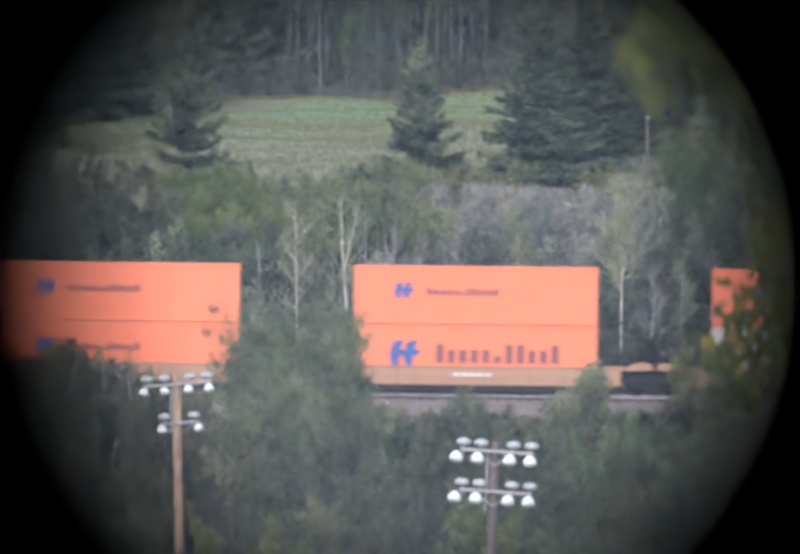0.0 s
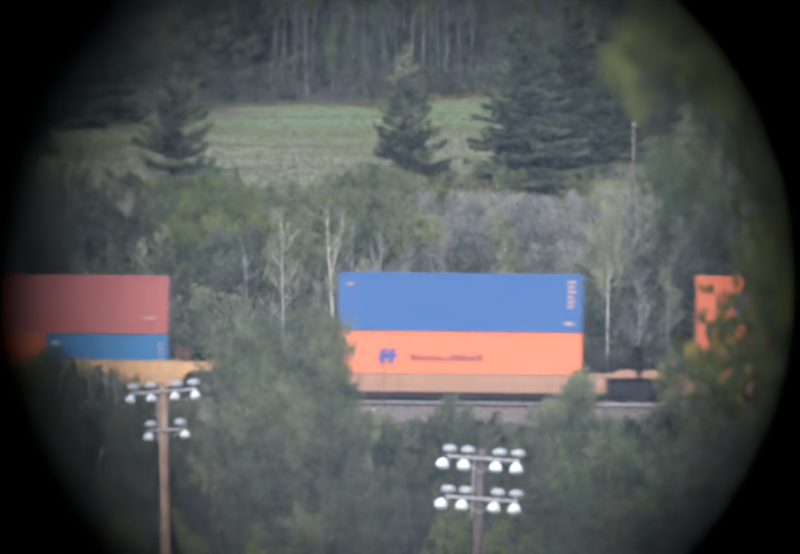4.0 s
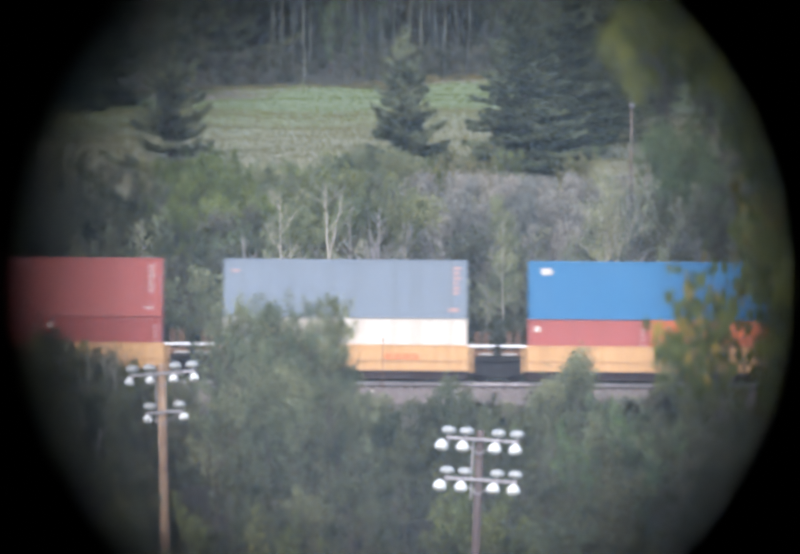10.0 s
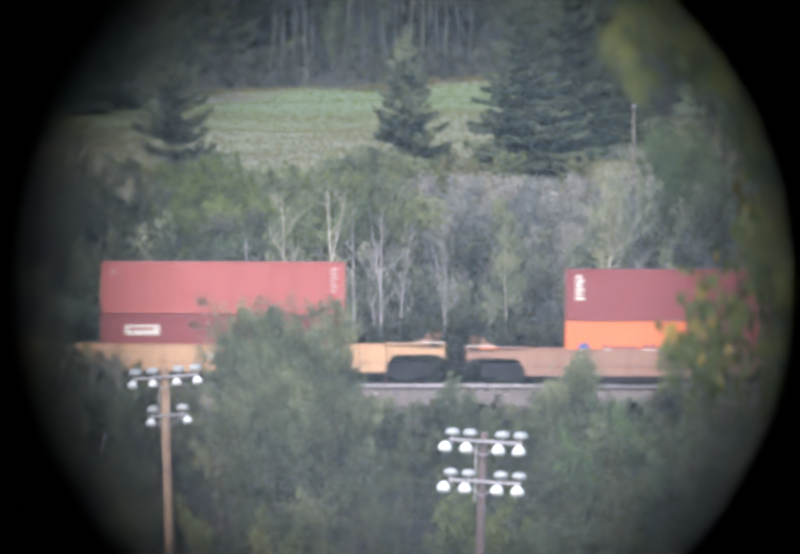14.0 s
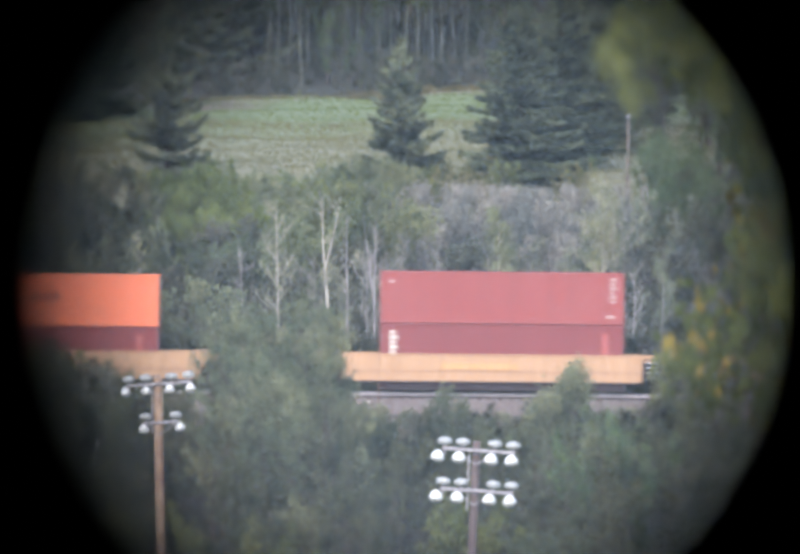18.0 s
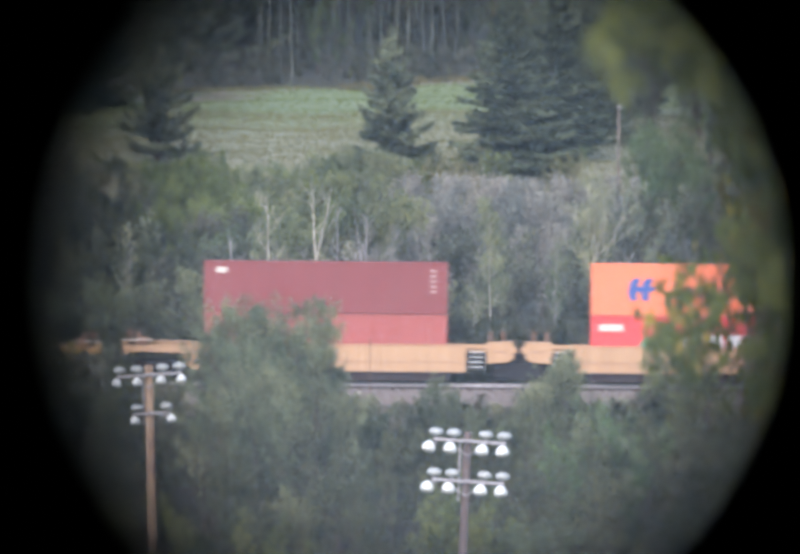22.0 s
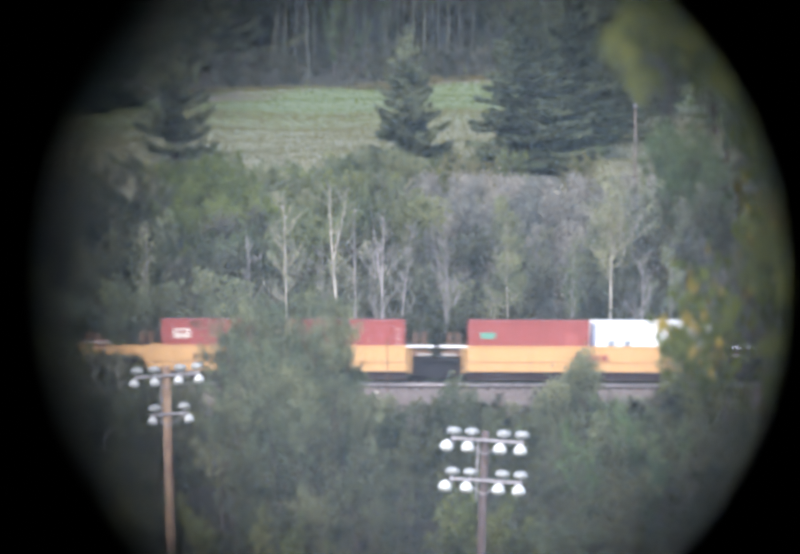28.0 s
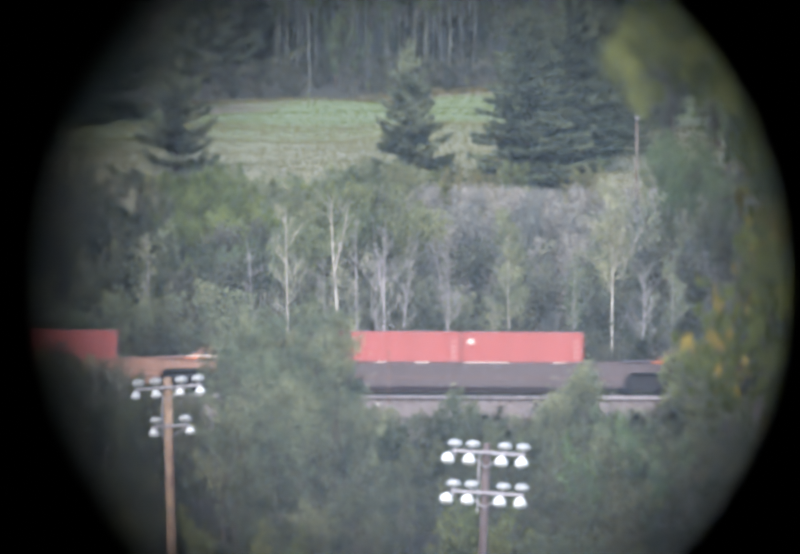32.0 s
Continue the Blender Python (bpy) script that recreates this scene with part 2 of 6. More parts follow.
def blades(rng, centres, length, width, lean=None, near=False):
    """A small pointed leaf at every centre, facing the light, or drawn out along lean; near ones are diamonds."""
    c = np.asarray(centres, float)
    n = len(c)
    if lean is None:  # blades face the sky and the open side, as leaves do
        a = np.cross(rng.normal(size=(n, 3)) * 0.55 + (0, -0.55, 0.75), rng.normal(size=(n, 3)))
        a /= np.linalg.norm(a, axis=1, keepdims=True)
        b = np.cross(a, rng.normal(size=(n, 3)) * 0.55 + (0, -0.55, 0.75))
    else:
        a = np.asarray(lean, float) + 0.35 * rng.normal(size=(n, 3))
        a /= np.linalg.norm(a, axis=1, keepdims=True)
        b = np.cross(a, rng.normal(size=(n, 3)))
    b /= np.linalg.norm(b, axis=1, keepdims=True) + 1e-9
    s = (0.65 + 0.7 * rng.random((n, 1)))
    a, b = a * s * length / 2, b * s * width / 2
    if near:
        return np.stack([c - a, c + b - 0.15 * a, c + a, c - b - 0.15 * a], axis=1).reshape(-1, 3), np.arange(4 * n).reshape(-1, 4)
    v = np.stack([c - a + b, c - a * 0.8 - b, c + a], axis=1).reshape(-1, 3)
    return v, np.arange(3 * n).reshape(-1, 3)


# ---- the ground ----
PROFILE = [(-400, 9.5), (-40, 8.6), (4, 8.4), (18, 7.6), (60, -2.0), (130, -14), (320, -16), (338, -14.5), (388, -3.6), (394.4, -2.1),
           (397.2, -0.7), (402.8, -0.7), (405.4, -1.4), (408, -1.2), (414, -0.6), (425, 0.6), (450, 4.0), (468, 8.2), (480, 11.5), (540, 14.6), (600, 17.4), (640, 22),
           (760, 60), (1100, 170), (2600, 420), (5200, 600)]


def ground_z(x, y):
    z = float(np.interp(y, [p[0] for p in PROFILE], [p[1] for p in PROFILE]))
    if 396 <= y <= 404:
        return z
    rough = min(1.0, min(abs(y - 396), abs(y - 404)) / 12)
    return z + rough * 0.5 * noise.noise((x * 0.09, y * 0.09, 0.0)) + rough * 0.15 * noise.noise((x * 0.5, y * 0.5, 3.0))


xs = np.concatenate([[-3000, -1500, -700, -300, -150, -80], np.arange(-50, 50.1, 1.5), [80, 150, 300, 700, 1500, 3000]])
ys = np.concatenate([[-400, -120, -40, -10], np.arange(0, 320, 12), np.arange(320, 640, 1.6), [650, 670, 700, 760, 850, 1000, 1300, 1900, 2600, 3600, 5200]])
gv = [(x, y, ground_z(x, y)) for y in ys for x in xs]
nx = len(xs)
gf = [(j * nx + i, j * nx + i + 1, (j + 1) * nx + i + 1, (j + 1) * nx + i) for j in range(len(ys) - 1) for i in range(nx - 1)]
M_GROUND, _n, _l, _b = material("meadow_and_wood_floor", 0.95)
_tc = _n.new("ShaderNodeTexCoord")
_sep = _n.new("ShaderNodeSeparateXYZ")
_l.new(_tc.outputs["Object"], _sep.inputs[0])
_wob = _n.new("ShaderNodeMath")
_wob.operation = "MULTIPLY_ADD"
_l.new(noise_tex(_n, _l, 0.07, 4), _wob.inputs[0])
_wob.inputs[1].default_value = 40.0
_skew = _n.new("ShaderNodeMath")
_skew.operation = "MULTIPLY_ADD"
_l.new(_sep.outputs["X"], _skew.inputs[0])
_skew.inputs[1].default_value = -1.0
_l.new(_sep.outputs["Y"], _skew.inputs[2])
_l.new(_skew.outputs[0], _wob.inputs[2])
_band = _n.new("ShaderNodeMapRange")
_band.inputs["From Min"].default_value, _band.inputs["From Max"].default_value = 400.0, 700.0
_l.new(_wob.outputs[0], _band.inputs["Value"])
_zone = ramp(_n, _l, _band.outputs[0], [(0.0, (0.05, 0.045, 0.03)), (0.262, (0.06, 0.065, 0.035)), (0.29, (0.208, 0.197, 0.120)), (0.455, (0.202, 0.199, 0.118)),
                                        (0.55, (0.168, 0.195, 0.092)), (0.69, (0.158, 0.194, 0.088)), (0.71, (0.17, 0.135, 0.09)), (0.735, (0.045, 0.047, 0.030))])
_fine = ramp(_n, _l, noise_tex(_n, _l, 0.8, 6, (0.6, 1, 1)), [(0.3, (0.90, 0.90, 0.90)), (0.7, (1.07, 1.07, 1.05))])
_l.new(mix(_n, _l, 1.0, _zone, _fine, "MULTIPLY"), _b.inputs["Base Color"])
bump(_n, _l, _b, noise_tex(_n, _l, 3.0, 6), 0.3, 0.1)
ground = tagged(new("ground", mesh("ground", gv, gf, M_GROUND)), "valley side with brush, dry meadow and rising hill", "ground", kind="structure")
for p in ground.data.polygons:
    p.use_smooth = True

# ---- the railway: ballast, ties, rails ----
RAIL_TOP = 0.15
rng = np.random.default_rng(5)
M_STONE, _n, _l, _b = material("ballast_stone", 0.95)
_g = _n.new("ShaderNodeNewGeometry")
_l.new(ramp(_n, _l, _g.outputs["Random Per Island"], [(0.0, (0.11, 0.09, 0.08)), (0.6, (0.23, 0.19, 0.18)), (1.0, (0.34, 0.30, 0.28))]), _b.inputs["Base Color"])
bed = prism([(-5.3, -2.0), (5.3, -2.0), (1.75, -0.17), (-1.75, -0.17)], -90, 90)
bmesh.ops.rotate(bed, verts=bed.verts, matrix=Matrix.Rotation(radians(90), 3, "Z"))
M_BED, _n, _l, _b = material("ballast_bed", 0.95)
_l.new(ramp(_n, _l, noise_tex(_n, _l, 9.0, 5), [(0.3, (0.13, 0.105, 0.095)), (0.7, (0.25, 0.21, 0.195))]), _b.inputs["Base Color"])
bump(_n, _l, _b, noise_tex(_n, _l, 14.0, 4), 0.9, 0.06)
track = tagged(new("track_bed"), "grey-brown ballast bed of a railway line", "track", kind="structure")
track.location = (0, 400, 0)
part("ballast", bed, M_BED, track)
v, f = [], []
cx, cy = rng.uniform(-32, 32, 9000), rng.uniform(-4.6, -1.5, 9000)
for x, y in zip(cx, cy):
    z = -0.15 if y > -1.75 else -0.15 - (-1.75 - y) / 3.55 * 1.83
    r = rng.uniform(0.03, 0.075)
    p = np.array([(r, 0, 0), (-r * 0.6, r * 0.8, 0), (-r * 0.6, -r * 0.8, 0), (0, 0, r)]) + (x, y, z)
    b = len(v)
    v += list(p)
    f += [(b, b + 1, b + 3), (b + 1, b + 2, b + 3), (b + 2, b, b + 3)]
stones = put("ballast_stones", mesh("ballast_stones", v, f, M_STONE), track)
tagged(stones, kind="stuff")
tie_me = bpy.data.meshes.new("tie")
tb = a_box(-0.115, 0.115, -1.3, 1.3, -0.2, -0.03, 0.015)
tb.to_mesh(tie_me)
tb.free()
tie_me.materials.append(M_TIE)
for k in range(110):
    put("tie", tie_me, track, pose((k - 55) * 0.55 + random.uniform(-0.03, 0.03), random.uniform(-0.04, 0.04), 0, 0, 0, random.uniform(-1, 1)))
RAIL_SHAPE = [(-0.07, -0.03), (0.07, -0.03), (0.07, -0.015), (0.012, 0.0), (0.012, 0.105), (0.037, 0.115), (0.037, 0.15), (-0.037, 0.15), (-0.037, 0.115), (-0.012, 0.105), (-0.012, 0.0), (-0.07, -0.015)]
for y in (-0.755, 0.755):
    rb = prism(RAIL_SHAPE, -90, 90)
    bmesh.ops.rotate(rb, verts=rb.verts, matrix=Matrix.Rotation(radians(90), 3, "Z"))
    bmesh.ops.translate(rb, verts=rb.verts, vec=(0, y, 0))
    rail = part("rail", rb, M_RAIL, track)
    # dark strip below the rail's own foot, standing in for its shadow
    part("rail_foot", a_box(-90, 90, y - 0.09, y + 0.09, -0.11, -0.012), M_UNDER, rail, "dark strip for the shade under the rail")

# ---- containers ----
W2 = 1.219
_cache = {}


def shared(key, make, mat):
    if key not in _cache:
        me = bpy.data.meshes.new(key[0])
        bm = make()
        bm.to_mesh(me)
        bm.free()
        me.materials.append(mat)
        _cache[key] = me
    return _cache[key]


def corrugated(length, z0, z1, pitch=0.278, depth=0.036):
    """A wall of trapezoid waves, facing -y, from x = -length/2 on."""
    bm = bmesh.new()
    xs_, n = [], round(length / pitch)
    p = length / n
    for k in range(n):
        a = -length / 2 + k * p
        xs_ += [(a, 0), (a + 0.26 * p, 0), (a + 0.5 * p, depth), (a + 0.76 * p, depth)]
    xs_.append((length / 2, 0))
    lo = [bm.verts.new((x, y, z0)) for x, y in xs_]
    hi = [bm.verts.new((x, y, z1)) for x, y in xs_]
    for k in range(len(lo) - 1):
        bm.faces.new((lo[k], lo[k + 1], hi[k + 1], hi[k]))
    back = [bm.verts.new((x, 0.05, z)) for x, z in ((-length / 2, z0), (length / 2, z0), (length / 2, z1), (-length / 2, z1))]
    bm.faces.new(back[::-1])
    return bm


def letters(parent, x0, x1, z0, z1, n, mat, y=-W2 - 0.012, gap=0.3, shapes=(1,)):
    """Lettering kept as plain upright bars of its size and colour."""
    w = (x1 - x0) / n
    for k in range(n):
        h = shapes[k % len(shapes)]
        put("marking", shared(("marking", mat.name, round(w, 3), round(h * (z1 - z0), 3)), lambda: a_box(0, w * (1 - gap), 0, 0.008, 0, h * (z1 - z0)), mat),
            parent, pose(x0 + k * w, y, z0))


def plate(parent, x0, x1, z0, z1, mat, label=""):
    put("marking", shared(("marking", mat.name, round(x1 - x0, 3), round(z1 - z0, 3)), lambda: a_box(0, x1 - x0, 0, 0.009, 0, z1 - z0), mat), parent, pose(x0, -W2 - 0.012, z0), label)


def emblem(parent, x, z, s):
    """A blue emblem of two slanted blades."""
    for dx in (0.0, 0.60):
        put("marking", shared(("emblem", s), lambda: prism([(x_ * s, z_ * s) for x_, z_ in ((0.02, 0.40), (0.14, 0.92), (0.36, 1.08), (0.62, 1.08), (0.50, 0.70), (0.78, 0.64), (0.66, 0.46), (0.44, 0.40), (0.42, 0.0), (0.14, 0.0))], 0, 0.009), M_EMBLEM),
            parent, pose(x + dx * s, -W2 - 0.014 - dx * 0.006, z), "blue emblem")


def decorate(c, style, L, H):
    h = L / 2
    if style == "big":
        emblem(c, -h + 0.145 * L, 0.29 * H, 0.40 * H)
        letters(c, -h + 0.34 * L, -h + 0.86 * L, 0.34 * H, 0.66 * H, 11, M_TEXT, gap=0.38, shapes=(1, 0.72, 0.72, 0.72, 0.72, 0.4, 1, 1, 0.72, 0.72, 1))
    elif style == "small":
        emblem(c, -h + 0.165 * L, 0.44 * H, 0.25 * H)
        letters(c, -h + 0.30 * L, -h + 0.60 * L, 0.50 * H, 0.62 * H, 11, M_TEXT, shapes=(1, 0.72, 0.72, 0.72, 0.72, 0.4, 1, 1, 0.72, 0.72, 1))
    elif style == "small20":
        emblem(c, -h + 0.10 * L, 0.42 * H, 0.16 * H)
        letters(c, -h + 0.30 * L, -h + 0.92 * L, 0.46 * H, 0.57 * H, 11, M_TEXT, shapes=(1, 0.72, 0.72, 0.72, 0.72, 0.4, 1, 1, 0.72, 0.72, 1))
    elif style in ("white_low", "white_low_plain"):
        letters(c, -h + 0.26 * L, -h + 0.78 * L, 0.43 * H, 0.69 * H, 7, M_CLEAN, gap=0.22)
        put("marking", shared(("triangle",), lambda: prism([(0, 0), (0.8, 0), (0.5, 0.75)], 0, 0.008), M_GREEN_MARK), c, pose(-h + 0.185 * L, -W2 - 0.012, 0.42 * H), "green triangle mark")
        if style == "white_low":
            plate(c, -h + 0.03 * L, -h + 0.13 * L, 0.74 * H, 0.86 * H, M_WHITE)
    elif style == "teal":
        letters(c, -h + 0.39 * L, -h + 0.60 * L, 0.66 * H, 0.84 * H, 7, M_WHITE, gap=0.3)
        plate(c, -h + 0.38 * L, -h + 0.60 * L, 0.10 * H, 0.30 * H, M_PALE_GREEN, "pale green oval mark")
        letters(c, h - 0.09 * L, h - 0.06 * L, 0.3 * H, 0.8 * H, 1, M_PALE_GREEN)
    elif style == "codes":
        for k, w_ in enumerate((0.030, 0.024, 0.030, 0.018, 0.026, 0.022)):
            plate(c, h - 0.058 * L, h - (0.058 - w_) * L, (0.84 - 0.085 * k) * H, (0.895 - 0.085 * k) * H, M_FADE)
        plate(c, h - 0.075 * L, h - 0.035 * L, 0.12 * H, 0.18 * H, M_FADE)
        plate(c, -h + 0.035 * L, -h + 0.06 * L, 0.78 * H, 0.83 * H, M_FADE)
    elif style == "stack_left":
        for k in range(6):
            plate(c, -h + 0.040 * L, -h + (0.072 - 0.008 * (k % 2)) * L, (0.40 + 0.083 * k) * H, (0.465 + 0.083 * k) * H, M_WHITE)
        letters(c, h - 0.09 * L, h - 0.05 * L, 0.46 * H, 0.86 * H, 1, M_RED_B)
        letters(c, h - 0.095 * L, h - 0.045 * L, 0.25 * H, 0.31 * H, 3, M_FADE)
    elif style == "label_left":
        plate(c, -h + 0.05 * L, -h + 0.095 * L, 0.77 * H, 0.88 * H, M_WHITE)
        for k in range(5):
            plate(c, h - 0.07 * L, h - 0.045 * L, (0.40 + 0.1 * k) * H, (0.45 + 0.1 * k) * H, M_FADE)
    elif style == "bar_left":
        plate(c, -h + 0.055 * L, -h + 0.08 * L, 0.80 * H, 0.92 * H, M_SCARLET)
        plate(c, -h + 0.08 * L, -h + 0.19 * L, 0.80 * H, 0.92 * H, M_CLEAN)
        letters(c, h - 0.075 * L, h - 0.03 * L, 0.82 * H, 0.92 * H, 2, M_CLEAN)
        letters(c, h - 0.075 * L, h - 0.045 * L, 0.66 * H, 0.72 * H, 2, M_CLEAN)
    elif style == "wide_label":
        plate(c, -h + 0.10 * L, -h + 0.24 * L, 0.64 * H, 0.82 * H, M_WHITE)
        letters(c, -h + 0.12 * L, -h + 0.22 * L, 0.72 * H, 0.78 * H, 5, M_RED, y=-W2 - 0.022)
        letters(c, h - 0.16 * L, h - 0.06 * L, 0.60 * H, 0.68 * H, 3, M_CLEAN)
    elif style == "logo_mid":
        plate(c, -h + 0.10 * L, -h + 0.22 * L, 0.64 * H, 0.76 * H, M_PALE_GREEN, "pale oval mark")
        letters(c, h - 0.2 * L, h - 0.08 * L, 0.3 * H, 0.75 * H, 2, M_RED_B)
    elif style == "white_box":
        letters(c, -h + 0.14 * L, -h + 0.40 * L, 0.47 * H, 0.62 * H, 2, M_GREY, gap=0.55)
        plate(c, -h + 0.005 * L, -h + 0.035 * L, 0.45 * H, 0.95 * H, M_NAVY)
    elif style == "blue_label":
        plate(c, -h + 0.12 * L, -h + 0.22 * L, 0.58 * H, 0.78 * H, M_SCARLET)
        letters(c, -h + 0.22 * L, -h + 0.62 * L, 0.59 * H, 0.75 * H, 6, M_CLEAN, gap=0.34)
        plate(c, -h + 0.88 * L, -h + 0.98 * L, 0.70 * H, 0.78 * H, M_CLEAN)
    elif style == "graffiti":
        letters(c, -h + 0.08 * L, -h + 0.18 * L, 0.6 * H, 0.78 * H, 1, M_GREY)
        letters(c, -h + 0.36 * L, -h + 0.48 * L, 0.44 * H, 0.7 * H, 2, M_PALE_GREEN)


def container(x, z, L, H, mat, style, label):
    """A corrugated steel freight container with its frame, doors and castings."""
    c = tagged(new("shipping_container"), label, "container", "containers on the train")
    c.location = (x, 400, z)
    key = (round(L, 2), round(H, 2), mat.name)
    h = L / 2
    side = shared(("side_panel", *key), lambda: corrugated(L - 0.3, 0.16, H - 0.11), mat)
    put("side_panel", side, c, pose(0, -W2 + 0.02, 0))
    put("side_panel", side, c, pose(0, W2 - 0.02, 0, 0, 0, 180))
    end = shared(("end_panel", *key), lambda: corrugated(2 * W2 - 0.28, 0.16, H - 0.11, 0.25), mat)
    put("end_panel", end, c, pose(-h + 0.03, 0, 0, 0, 0, -90))
    put("roof_panel", shared(("roof_panel", *key), lambda: a_box(-h + 0.1, h - 0.1, -W2 + 0.09, W2 - 0.09, H - 0.05, H + 0.006), mat), c)
    for y in (-1, 1):
        put("top_rail", shared(("top_rail", *key), lambda: a_box(-h + 0.16, h - 0.16, -0.04, 0.04, H - 0.11, H - 0.004, 0.01), mat), c, pose(0, y * (W2 - 0.042), 0))
        put("bottom_rail", shared(("bottom_rail", *key), lambda: a_box(-h + 0.16, h - 0.16, -0.05, 0.05, 0.01, 0.16, 0.012), mat), c, pose(0, y * (W2 - 0.055), 0))
        put("door", shared(("door", *key), lambda: a_box(-0.03, 0.03, -0.54, 0.54, 0.16, H - 0.12, 0.01), mat), c, pose(h - 0.06, y * 0.56, 0))
        for yy in (0.2, 0.8):
            put("lock_rod", shared(("lock_rod", round(H, 2)), lambda: lathe([(0.018, 0.12), (0.018, H - 0.12)], 6), M_ARM), c, pose(h - 0.012, y * yy, 0))
        for xx in (-1, 1):
            put("corner_post", shared(("corner_post", *key), lambda: a_box(-0.075, 0.075, -0.075, 0.075, 0.12, H - 0.12, 0.015), mat), c, pose(xx * (h - 0.08), y * (W2 - 0.08), 0))
            for zz in (0.0, H - 0.122):
                put("corner_casting", shared(("corner_casting", *key), lambda: a_box(-0.09, 0.09, -0.082, 0.082, 0, 0.122, 0.012), mat), c, pose(xx * (h - 0.089), y * (W2 - 0.083), zz))
    decorate(c, style, L, H)
    return c


# ---- well cars ----


def truck(parent, x):
    """A two-axle truck: bolster with side frames, wheels and axles."""
    t = put("truck", shared(("truck",), lambda: a_box(-1.35, 1.35, -1.0, 1.0, 0.26, 1.12, 0.08), M_BLACK), parent, pose(x, 0, 0))
    frame_shape = [(-1.35, 0.42), (-1.05, 0.28), (-0.75, 0.42), (-0.45, 0.2), (0.45, 0.2), (0.75, 0.42), (1.05, 0.28), (1.35, 0.42), (1.3, 0.66), (0.6, 0.9), (-0.6, 0.9), (-1.3, 0.66)]
    for y in (-1.12, 1.0):
        put("side_frame", shared(("side_frame",), lambda: prism(frame_shape, 0, 0.12), M_BLACK), t, pose(0, y, 0))
    for a in (-0.88, 0.88):
        put("axle", shared(("axle",), lambda: lathe([(0.08, -1.05), (0.08, 1.05)], 8), M_RUST), t, pose(a, 0, 0.457, 90))
        for y in (-0.755, 0.755):
            put("wheel", shared(("wheel",), lambda: lathe([(0.05, -0.07), (0.36, -0.05), (0.457, -0.06), (0.457, 0.06), (0.36, 0.05), (0.05, 0.07)], 20), M_BLACK), t, pose(a, y, 0.457, 90))
    return t


STYLES = {  # paint, sill top and bottom over the rail, posts, ladder panels, mark
    "tan": (M_TAN, 1.34, 0.46, False, False, M_BROWN),
    "yellow": (M_YELLOW, 1.80, 0.58, True, False, M_RUST),
    "ochre": (M_OCHRE, 1.90, 0.60, False, True, M_BROWN),
    "brown": (M_BROWN, 1.72, 0.44, False, False, M_RUST),
    "bright": (M_YELLOW_B, 1.80, 0.58, True, False, M_RUST),
    "dark": (M_DARK, 1.62, 0.46, False, False, M_RUST),
}


